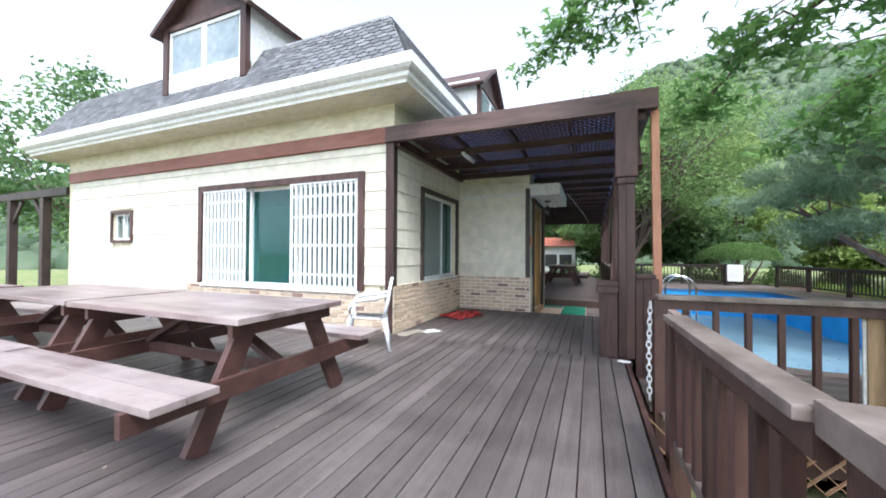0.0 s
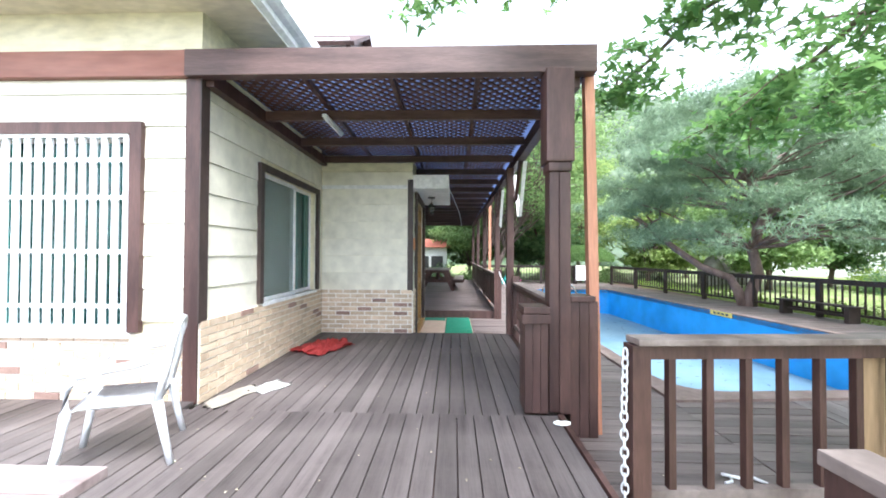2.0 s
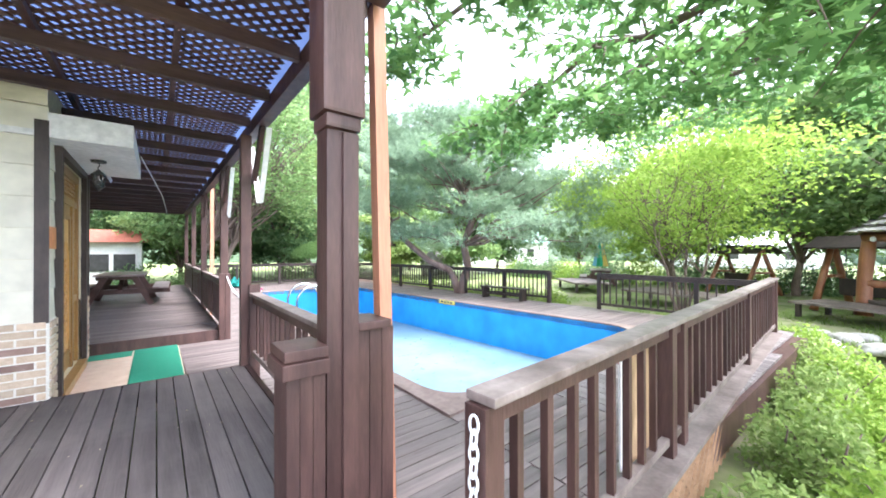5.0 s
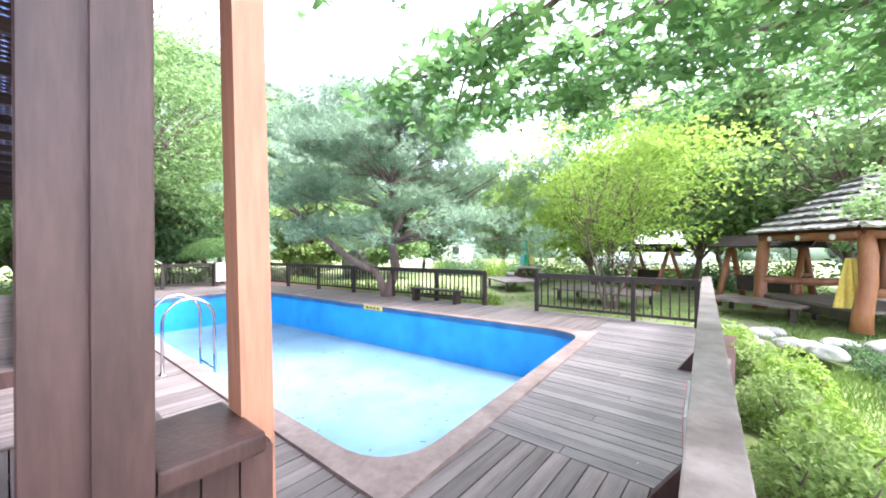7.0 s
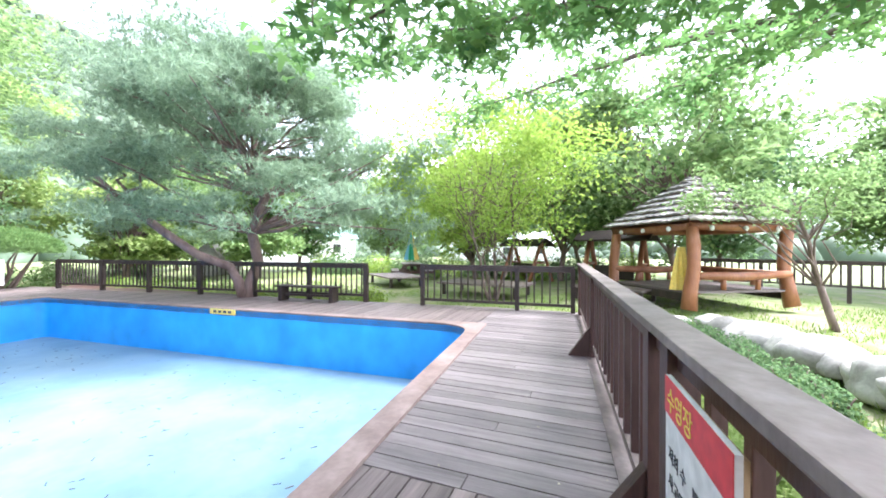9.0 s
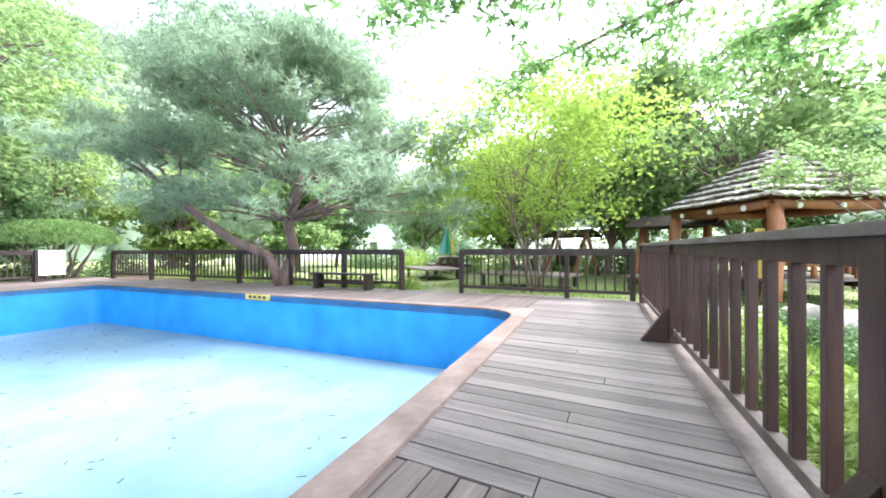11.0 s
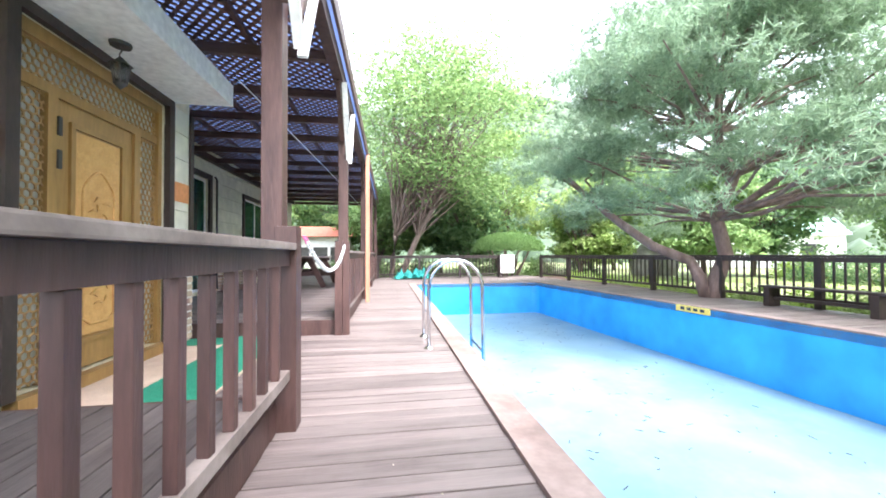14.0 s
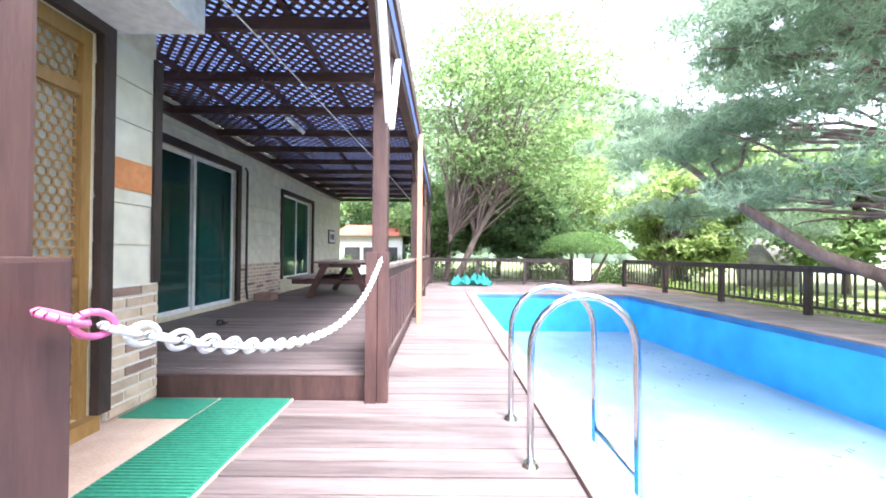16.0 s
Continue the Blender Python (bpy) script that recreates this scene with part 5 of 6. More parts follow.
for k in range(4):
    a0, a1 = math.pi / 4 + k * math.pi / 2, math.pi / 4 + (k + 1) * math.pi / 2
    p0, p1, ap = Vector((E8 * 1.07 * math.cos(a0), E8 * 1.07 * math.sin(a0), 2.3)), Vector((E8 * 1.07 * math.cos(a1), E8 * 1.07 * math.sin(a1), 2.3)), Vector((0, 0, 3.85))
    nrm = (p1 - p0).cross(ap - p0).normalized()
    for c in range(8):
        s = c / 8
        q0, q1 = p0.lerp(ap, s), p1.lerp(ap, s)
        n = max(1, int((q1 - q0).length / 0.32))
        for i in range(n):
            u0, u1 = i / n, (i + 1.06) / n
            jit = rng.uniform(-0.03, 0.03)
            lo0, lo1 = q0.lerp(q1, u0), q0.lerp(q1, min(1, u1))
            d = ap - (q0 + q1) / 2
            up = d.normalized() * (0.36 + jit)
            lift = nrm * (0.09 + rng.uniform(0, 0.03))
            ctr = ((lo0 + lo1) / 2)
            v = [b.verts.new(p) for p in (lo0 + lift, lo1 + lift, lo1 + up * 0.95 + nrm * 0.03, lo0 + up + nrm * 0.03, lo0 + lift - nrm * 0.035, lo1 + lift - nrm * 0.035, ctr + lift + nrm * 0.05 - d.normalized() * 0.03)]
            b.faces.new((v[0], v[6], v[3]))
            b.faces.new((v[6], v[1], v[2]))
            b.faces.new((v[6], v[2], v[3]))
            b.faces.new((v[4], v[5], v[1], v[6], v[0]))
part("shake_roof", b, SHAKE, gz, "grey bark shakes in layers")["kind"] = "stuff"
for k in range(4):
    a0, a1 = math.pi / 4 + k * math.pi / 2, math.pi / 4 + (k + 1) * math.pi / 2
    for u in (0.2, 0.5, 0.8):
        p = Vector((E8 * math.cos(a0), E8 * math.sin(a0), 2.17)).lerp(Vector((E8 * math.cos(a1), E8 * math.sin(a1), 2.17)), u)
        b = bmesh.new()
        bmesh.ops.create_uvsphere(b, u_segments=12, v_segments=8, radius=0.075, matrix=Matrix.Translation(p))
        part("globe_bulb", b, PVC, gz)
gz.scale = (0.76, 0.76, 0.93)
cl = thing("yellow_cloth", (12.15, 2.05, 0.1), "yellow cloth hanging on a gazebo post", "cloth")
b = bmesh.new()
rows = []
for j in range(12):
    z = 1.1 * (1 - j / 11)
    w = 0.08 + 0.2 * (j / 11)
    rows.append([b.verts.new((-0.22 + 0.05 * math.sin(i * 1.7 + j * 0.2), -w + 2 * w * i / 12, z)) for i in range(13)])
for r0, r1 in zip(rows, rows[1:]):
    for i in range(12):
        b.faces.new((r0[i], r0[i + 1], r1[i + 1], r1[i])).smooth = True
part("drape", b, YELLOW, cl)

# ---- garden swing, platforms, umbrella table ----
def swing(place, turn, s, label):
    g = thing("garden_swing", place, label, "swing", "garden swings", turn=turn)
    for x in (-0.9 * s, 0.9 * s):
        for e in (-1, 1):
            b = bmesh.new()
            tube(b, [(x, e * 0.95 * s, 0), (x, 0, 2.05 * s)], [0.1 * s, 0.08 * s], 8)
            part("leg", b, LOG, g)
        b = bmesh.new()
        tube(b, [(x, -0.5 * s, 1.0 * s), (x, 0.5 * s, 1.0 * s)], 0.05 * s, 8)
        part("crossbar", b, LOG, g)
    b = bmesh.new()
    for e in (-1, 1):
        beam(b, (0, e * 0.75 * s, 1.85 * s), (0, 0, 2.2 * s), 2.5 * s, 0.06, up=(0, 0, 1))
    part("roof", b, FENCE, g)
    part("seat", boxes((-0.65 * s, 0.65 * s, -0.25 * s, 0.2 * s, 0.45 * s, 0.5 * s), (-0.65 * s, 0.65 * s, 0.2 * s, 0.25 * s, 0.5 * s, 0.95 * s)), FENCE, g)
    for x in (-0.6, 0.6):
        b = bmesh.new()
        tube(b, [(x * s, 0, 0.5 * s), (x * s, 0, 2.0 * s)], 0.012, 5)
        part("hanger", b, IRON, g)


swing((15.6, 3.3, -0.4), 70, 1.0, "dark timber garden swing with a small gabled roof")
swing((18.5, 6.9, -0.4), 60, 0.9, "dark garden swing seat under a flat roof")


def platform(place, turn, size, label):
    g = thing("garden_platform", place, label, "platform", "low garden platforms", turn=turn)
    for i in range(6):
        part("board", boxes((-size[0], size[0], -size[1] + i * size[1] / 3, -size[1] + (i + 0.95) * size[1] / 3, 0.36, 0.42)), RAILTOP, g)
    for x in (-1, 1):
        for y in (-1, 1):
            part("leg", boxes((x * size[0] * 0.85 - 0.05, x * size[0] * 0.85 + 0.05, y * size[1] * 0.8 - 0.05, y * size[1] * 0.8 + 0.05, 0, 0.359)), FENCE, g)


platform((13.4, 3.5, -0.42), 65, (1.1, 0.7), "low grey timber platform by the gazebo")
platform((13.2, 7.5, -0.42), 80, (1.5, 0.8), "low grey timber platform on the lawn")
platform((15.0, 12.0, -0.42), 50, (1.4, 0.8), "low grey timber platform under the trees")
um = thing("garden_umbrella", (18.0, 12.7, -0.42), "closed green, yellow and red garden umbrella over a table", "umbrella")
b = bmesh.new()
tube(b, [(0, 0, 0), (0, 0, 2.6)], 0.03, 8)
part("pole", b, PVC, um)
cols = (surface("umb_green", (0.03, 0.3, 0.15), (0.05, 0.4, 0.2), 0.7), YELLOW, surface("umb_red", (0.5, 0.05, 0.04), (0.6, 0.09, 0.06), 0.7), surface("umb_blue", (0.1, 0.3, 0.4), (0.16, 0.4, 0.5), 0.7))
for k in range(8):
    b = bmesh.new()
    a0, a1 = k * math.tau / 8, (k + 1) * math.tau / 8
    am = (a0 + a1) / 2
    v = [b.verts.new(p) for p in ((0, 0, 2.55), (0.42 * math.cos(a0), 0.42 * math.sin(a0), 1.0), (0.28 * math.cos(am), 0.28 * math.sin(am), 0.95), (0.42 * math.cos(a1), 0.42 * math.sin(a1), 1.0))]
    b.faces.new((v[0], v[1], v[2]))
    b.faces.new((v[0], v[2], v[3]))
    part("canopy_panel", b, cols[k % 4], um)
t5 = copy_thing(t1, pose(18.0, 12.7, -0.42, 0, 0, 30))
t5["label"] = "timber picnic table under the closed umbrella on the lawn"


# ---- stones ----
def rock(place, size, seed, label="rounded grey boulder in the garden edge", group="garden boulders", name="boulder"):
    b = bmesh.new()
    bmesh.ops.create_icosphere(b, subdivisions=3, radius=1)
    for v in b.verts:
        n1 = noise.noise(v.co * 1.1 + Vector((seed * 3.1, 0, 0)))
        n2 = noise.noise(v.co * 3.0 + Vector((0, seed * 1.7, 0)))
        v.co *= 1 + 0.3 * n1 + 0.09 * n2
        v.co = Vector((v.co.x * size[0], v.co.y * size[1], max(-0.5, v.co.z) * size[2]))
    for f in b.faces:
        f.smooth = True
    ob = tagged(new(name, mesh_of(name, b, STONE)), label, "boulder", group)
    ob.matrix_basis = pose(*place, 0, 0, seed * 47)


sr = random.Random(5)
for i in range(15):
    u = i / 14
    x, y = 10.6 - 6.2 * u, 1.75 - 0.9 * u - 0.5 * math.sin(u * 3)
    s = sr.uniform(0.3, 0.5) * (1 + 0.35 * u)
    rock((x, y, -0.52), (s, s * 0.8, s * 0.62), i)
for i in range(9):
    x, y = 10.2 + sr.uniform(-0.4, 1.2), 2.4 + 0.34 * i * 0.7
    rock((x, y, -0.5), (0.3, 0.26, 0.14), 30 + i, "flat stepping stone before the gazebo", "stepping stones", "stepping_stone")
rock((16.5, 24.5, 0.25), (1.0, 0.8, 1.5), 61, "tall dark standing rock behind the fence", "")

# ---- far buildings and left pergola ----
def far_house(place, turn, size, roofmat, label):
    g = thing("far_building", place, label, "building", turn=turn)
    w, d, h = size
    part("wall", boxes((-w, w, -d, d, 0, h)), WHITE, g)
    b = bmesh.new()
    v = [b.verts.new(p) for p in ((-w - 0.3, -d - 0.3, h + 0.01), (w + 0.3, -d - 0.3, h + 0.01), (w + 0.3, d + 0.3, h + 0.01), (-w - 0.3, d + 0.3, h + 0.01), (-w, 0, h + d * 0.5), (w, 0, h + d * 0.5))]
    for f in ((0, 1, 5, 4), (2, 3, 4, 5), (1, 2, 5), (3, 0, 4), (3, 2, 1, 0)):
        b.faces.new([v[i] for i in f])
    part("roof", b, roofmat, g)
    for i in range(3):
        x = -w * 0.6 + i * w * 0.6
        wn_ = part("window", boxes((x - 0.4, x + 0.4, -d - 0.03, -d + 0.02, h * 0.4, h * 0.75)), IRON, g)


far_house((-2.6, 27.5, -0.5), 0, (1.6, 1.3, 2.3), surface("red_roof", (0.3, 0.08, 0.05), (0.42, 0.14, 0.09), 0.7), "small white shed with a red-brown roof")
far_house((34, 34, -0.4), -45, (5, 3, 2.6), surface("pale_green_roof", (0.3, 0.5, 0.42), (0.4, 0.6, 0.52), 0.6), "low white building with a pale green roof beyond the trees")
far_house((48, 14, -0.4), -75, (7, 3, 2.2), surface("white_roof", (0.6, 0.6, 0.58), (0.7, 0.7, 0.68), 0.6), "low white greenhouse beyond the lawn")
pg = thing("side_pergola", (-14.4, 6.0, -0.2), "dark timber pergola with braces beside the house", "pergola")
for x, y in ((-1.3, -1.0), (0.6, -1.0), (-1.3, 2.5), (0.6, 2.5)):
    part("post", boxes((x - 0.09, x + 0.09, y - 0.09, y + 0.09, 0, 2.9), bevel=0.01), FENCE, pg)
    b = bmesh.new()
    beam(b, (x, y, 2.2), (x + (0.6 if x < 0 else -0.6), y, 2.85), 0.06, 0.1)
    part("brace", b, FENCE, pg)
part("beam", boxes((-1.8, 1.9, -1.1, -0.9, 2.9, 3.1)), FENCE, pg)
part("beam", boxes((-1.8, 1.9, 2.4, 2.6, 2.9, 3.1)), FENCE, pg)
railing("side_fence", (-20.0, 8.0), (-12.5, 7.0), 0.62, -0.2, [0.05, 2, 4, 6, 7.5], "dark timber fence beside the house", FENCE, FENCE, gap=0.18, bal=0.03, wide=0.08, post_z=-0.7)
railing("garden_fence", (17.5, 0.5), (13.5, -6.5), 0.8, 0.0, [0.05, 2, 4, 6, 8], "dark timber fence behind the gazebo", FENCE, FENCE, gap=0.2, bal=0.05, wide=0.1, post_z=-0.7)


# small things on the decks
rp = thing("rope_end", (1.52, 4.22, POOLZ), "short frayed end of white rope lying on the deck", "rope")
b = bmesh.new()
tube(b, [(-0.16, 0.05, 0.03), (-0.1, 0.06, 0.012), (-0.03, 0.03, 0.012), (0.04, 0.04, 0.016), (0.09, -0.02, 0.012), (0.08, -0.09, 0.012)], 0.011, 8)
tube(b, [(-0.1, 0.06, 0.012), (-0.13, 0.0, 0.012), (-0.19, -0.02, 0.012)], 0.009, 8)
part("strand", b, PLASTIC, rp)
sc = thing("paper_scrap", (0.33, 4.55, DECK), "crumpled scrap of white paper on the terrace edge", "litter")
b = bmesh.new()
bmesh.ops.create_icosphere(b, subdivisions=3, radius=1)
for v in b.verts:
    k = 1 + 0.5 * noise.noise(v.co * 2.3)
    v.co = Vector((v.co.x * 0.06 * k, v.co.y * 0.035 * k, (v.co.z * 0.5 + 0.5) * 0.025 * k + 0.002))
part("sheet", b, PAPER, sc)
rock((14.0, 22.5, 0.25), (0.62, 0.5, 1.1), 41, "tall upright grey stone on the lawn behind the fence", "", "standing_stone")


# ---- plants ----
def unit(v):
    return v / np.maximum(np.linalg.norm(v, axis=1, keepdims=True), 1e-9)


def leaf_mesh(name, pos, size, material, flat=0.5, star=False, aspect=0.55):
    """Many single leaves at pos; flat: how far they lie level. star: lobed leaves."""
    n = len(pos)
    size = np.broadcast_to(np.asarray(size), (n,))[:, None] * rng.uniform(0.7, 1.25, (n, 1))
    nrm = unit(rng.normal(size=(n, 3)) * (1 - flat) + np.array([0, 0, 1.0]) * flat * 1.6)
    d = unit(np.cross(nrm, rng.normal(size=(n, 3))))
    s = np.cross(nrm, d)
    if star:
        k = 11
        ang = np.linspace(-2.6, 2.6, k - 1)
        rad = np.array([0.45, 0.2, 0.75, 0.3, 0.95, 0.95, 0.3, 0.75, 0.2, 0.45])
        ang[4], ang[5] = -0.12, 0.12
        verts = [pos]
        for a, r in zip(ang, rad):
            verts.append(pos + size * r * (d * math.cos(a) + s * math.sin(a)) - nrm * size * 0.12 * r)
        verts = np.stack(verts, 1).reshape(-1, 3)
        base = np.arange(n)[:, None, None] * k
        tri = np.array([[0, i, i + 1] for i in range(1, k - 1)])[None]
        faces = (base + tri).reshape(-1, 3)
    else:
        droop = nrm * size * 0.18
        verts = np.stack([pos - d * size * 0.5, pos + s * size * aspect * 0.5 + droop, pos + d * size * 0.5 - droop, pos - s * size * aspect * 0.5 + droop], 1).reshape(-1, 3)
        base = np.arange(n)[:, None, None] * 4
        faces = (base + np.array([[[0, 1, 2], [0, 2, 3]]])).reshape(-1, 3)
    me = bpy.data.meshes.new(name)
    me.vertices.add(len(verts))
    me.vertices.foreach_set("co", verts.astype(np.float32).ravel())
    me.loops.add(len(faces) * 3)
    me.loops.foreach_set("vertex_index", faces.astype(np.int32).ravel())
    me.polygons.add(len(faces))
    me.polygons.foreach_set("loop_start", np.arange(len(faces), dtype=np.int32) * 3)
    me.update(calc_edges=True)
    me.materials.append(material)
    return me


def needle_mesh(name, pos, length, material, per=8):
    n = len(pos) * per
    c = np.repeat(pos, per, 0)
    d = unit(rng.normal(size=(n, 3)) + np.array([0, 0, 0.45]))
    s = unit(np.cross(d, rng.normal(size=(n, 3))))
    L = length * rng.uniform(0.6, 1.2, (n, 1))
    verts = np.stack([c - s * 0.011, c + s * 0.011, c + d * L], 1).reshape(-1, 3)
    faces = np.arange(n * 3).reshape(-1, 3)
    me = bpy.data.meshes.new(name)
    me.vertices.add(len(verts))
    me.vertices.foreach_set("co", verts.astype(np.float32).ravel())
    me.loops.add(len(faces) * 3)
    me.loops.foreach_set("vertex_index", faces.astype(np.int32).ravel())
    me.polygons.add(len(faces))
    me.polygons.foreach_set("loop_start", np.arange(len(faces), dtype=np.int32) * 3)
    me.update(calc_edges=True)
    me.materials.append(material)
    return me


def wobble(p, q, n, amount, lift=0.0):
    p, q = Vector(p), Vector(q)
    out = []
    for i in range(n + 1):
        u = i / n
        w = amount * math.sin(math.pi * u)
        out.append(p.lerp(q, u) + Vector((rng.normal() * w, rng.normal() * w, rng.normal() * w * 0.6 + lift * math.sin(math.pi * u))))
    return out


def tree(name, place, height, radius, material, label, leaves, size, trunk=0.12, low=0.3, clumps=26, forks=1, lean=(0, 0), flat=0.45, squash=0.75, bark=None, category="tree"):
    """A trunk, limbs to clumps over the crown, and leaves round every clump."""
    g = thing(name, place, label, category, "")
    b = bmesh.new()
    cz0 = height * low
    ctr = np.array([lean[0], lean[1], (height + cz0) / 2])
    half = (height - cz0) / 2
    cs = []
    for k in range(clumps):
        v = rng.normal(size=3)
        v /= np.linalg.norm(v)
        r = rng.uniform(0.45, 1.0) ** 0.6
        p = ctr + v * r * np.array([radius, radius, half]) * rng.uniform(0.8, 1.05)
        cs.append(p)
    top = Vector((lean[0] * 0.7, lean[1] * 0.7, cz0 + half * 0.9))
    stems = []
    for f in range(forks):
        off = Vector((math.cos(f * 2.4), math.sin(f * 2.4), 0)) * (0 if forks == 1 else 0.35 * radius)
        st = wobble((off.x * 0.06, off.y * 0.06, -0.25), top + off, 6, 0.05 * height * 0.25)
        stems.append(st)
        tube(b, st, [trunk * (1 - 0.75 * i / 6) for i in range(7)], 9)
    for c in cs:
        st = stems[int(rng.integers(len(stems)))]
        i = int(rng.integers(2, 6))
        src = st[i]
        tube(b, wobble(src, c, 4, 0.06 * radius, 0.08 * radius), [trunk * 0.34, trunk * 0.26, trunk * 0.19, trunk * 0.12, trunk * 0.05], 5, cap=False)
    part("trunk", b, bark or BARK, g)
    per = leaves // clumps
    pos = []
    for c in cs:
        cr = radius * rng.uniform(0.2, 0.34)
        sub = c + rng.normal(size=(6, 3)) * cr * np.array([0.6, 0.6, 0.35])
        m = per // 6
        for q in sub:
            pos.append(q + rng.normal(size=(m, 3)) * cr * np.array([0.42, 0.42, 0.2 * squash / 0.75]))
    pos = np.concatenate(pos)
    part("crown", leaf_mesh("crown", pos, size, material, flat), None, g)
    return g


# ---- large pine by the pool ----
pine = thing("pine_tree", (8.68, 13.15, POOLZ - 0.1), "large spreading pine with a twisted forked trunk by the pool", "tree")
b = bmesh.new()
tr1 = [(0, 0, -0.2), (0.02, 0.02, 0.5), (0.15, -0.12, 1.1), (0.05, 0.0, 1.9), (0.3, -0.2, 2.9), (0.15, 0.1, 4.0), (0.2, 0.0, 5.1), (0.1, 0.1, 6.1)]
tube(b, tr1, [0.2, 0.17, 0.15, 0.14, 0.13, 0.1, 0.07, 0.03], 12)
tr2 = [(-0.05, 0.1, -0.2), (-0.2, 0.2, 0.5), (-0.35, 0.35, 0.95), (-1.0, 0.75, 1.3), (-1.6, 1.15, 1.9), (-2.2, 1.6, 2.6), (-2.7, 1.8, 3.2)]
tube(b, tr2, [0.16, 0.14, 0.12, 0.11, 0.1, 0.07, 0.04], 10)
pads = []
for k in range(112):
    u = rng.uniform(0, 1) ** 0.85
    z = 2.1 + 4.5 * u
    rr = 5.0 * math.sqrt(max(0.03, 1 - (max(0, u - 0.12) / 0.92) ** 1.5)) * rng.uniform(0.25, 1.0) ** 0.6
    a = rng.uniform(0, math.tau)
    p = np.array([rr * math.cos(a), rr * math.sin(a), z - 0.05 * rr])
    pads.append(p)
    h = max(2.3, z - 0.35 * rr - 0.2)
    i = min(range(len(tr1)), key=lambda q: abs(tr1[q][2] - h))
    src = tr1[i] if not (p[0] < -1.2 and p[1] > 0.3 and z < 4) else tr2[5]
    tube(b, wobble(src, p, 5, 0.1, 0.12 * rr * 0.3), [0.05, 0.042, 0.034, 0.027, 0.02, 0.01], 6, cap=False)
part("trunk", b, surface("pine_bark", (0.13, 0.085, 0.07), (0.3, 0.21, 0.18), 0.9, (5, 5, 1.6), 50, 0.7), pine)
tufts = []
for p in pads:
    m = 215
    w = rng.uniform(0.5, 0.95)
    sub = p + rng.normal(size=(9, 3)) * np.array([w * 0.62, w * 0.62, 0.15])
    for q in sub:
        tufts.append(q + rng.normal(size=(m // 9, 3)) * np.array([w * 0.26, w * 0.26, 0.1]))
part("crown", needle_mesh("crown", np.concatenate(tufts), 0.19, NEEDLE, 9), None, pine)

# ---- clipped pine bush at the far end ----
bp = thing("clipped_pine", (6.95, 22.9, -0.5), "low clipped pine with a flat domed crown and many stems", "bush")
b = bmesh.new()
for k in range(9):
    a = k * 0.7
    tube(b, wobble((0.12 * math.cos(a), 0.12 * math.sin(a), -0.1), (1.1 * math.cos(a), 1.1 * math.sin(a), 1.6), 4, 0.06), [0.06, 0.05, 0.045, 0.035, 0.02], 6)
part("trunk", b, BARK, bp)
q = rng.normal(size=(5200, 3))
q = unit(q) * rng.uniform(0.8, 1, (5200, 1)) * np.array([1.75, 1.75, 0.72])
q[:, 2] = np.abs(q[:, 2]) * 1.2 + 1.5
part("crown", needle_mesh("crown", q, 0.13, foliage("bright_needle", (0.1, 0.2, 0.06), (0.27, 0.4, 0.14), 0.4), 7), None, bp)

# ---- overhanging tree by the terrace ----
mp = thing("overhanging_tree", (3.5, -0.4, GROUND), "broadleaf tree with limbs and lobed leaves reaching over the terrace", "tree")
O = Vector((3.5, -0.4, GROUND))
b = bmesh.new()
tube(b, [(0, 0, -0.2), (0.05, 0.05, 1.0), (0, 0.1, 2.2), (0.02, 0.2, 3.1)], [0.24, 0.19, 0.16, 0.14], 12)
limbs = [
    [(3.5, 0.0, 2.2), (2.8, 1.8, 3.5), (2.0, 4.0, 3.8), (1.3, 5.9, 3.3)],
    [(3.5, 0.0, 2.2), (3.5, 2.3, 3.5), (3.6, 4.6, 3.5), (3.8, 6.4, 3.1)],
    [(3.5, 0.0, 2.2), (4.8, 2.0, 3.7), (5.4, 4.2, 3.8), (5.2, 6.8, 3.6)],
    [(3.5, 0.0, 2.2), (5.4, 1.4, 3.8), (7.2, 3.8, 4.0), (8.4, 6.8, 4.0)],
    [(3.5, 0.0, 2.2), (5.8, 0.4, 3.9), (8.0, 1.8, 4.2), (9.8, 3.4, 4.2)],
    [(3.5, 0.0, 2.2), (5.5, -1.2, 4.0), (8.0, -1.8, 4.6), (10.5, -2.0, 4.8)],
    [(3.5, 0.0, 2.2), (2.9, 1.6, 4.6), (2.4, 3.6, 5.8), (1.6, 5.4, 6.2)],
    [(3.5, 0.0, 2.2), (4.4, 2.0, 4.6), (5.0, 4.4, 5.8), (5.2, 7.0, 6.0)],
    [(3.5, 0.0, 2.2), (5.6, 1.0, 4.8), (8.2, 3.0, 6.0), (10.0, 5.0, 6.2)],
    [(3.5, 0.0, 2.2), (3.2, 2.4, 3.4), (2.8, 4.2, 3.5), (2.6, 5.9, 2.95)],
    [(3.5, 0.0, 2.2), (4.6, 1.6, 3.4), (4.6, 3.4, 3.5), (4.4, 5.6, 3.2)],
    [(3.5, 0.0, 2.2), (1.8, 0.8, 3.8), (0.9, 3.0, 4.4), (0.4, 4.6, 4.2)],
    [(3.5, 0.0, 2.2), (2.0, 1.6, 4.4), (0.6, 3.8, 4.8), (-0.5, 5.6, 4.3)],
]
leafpos = []
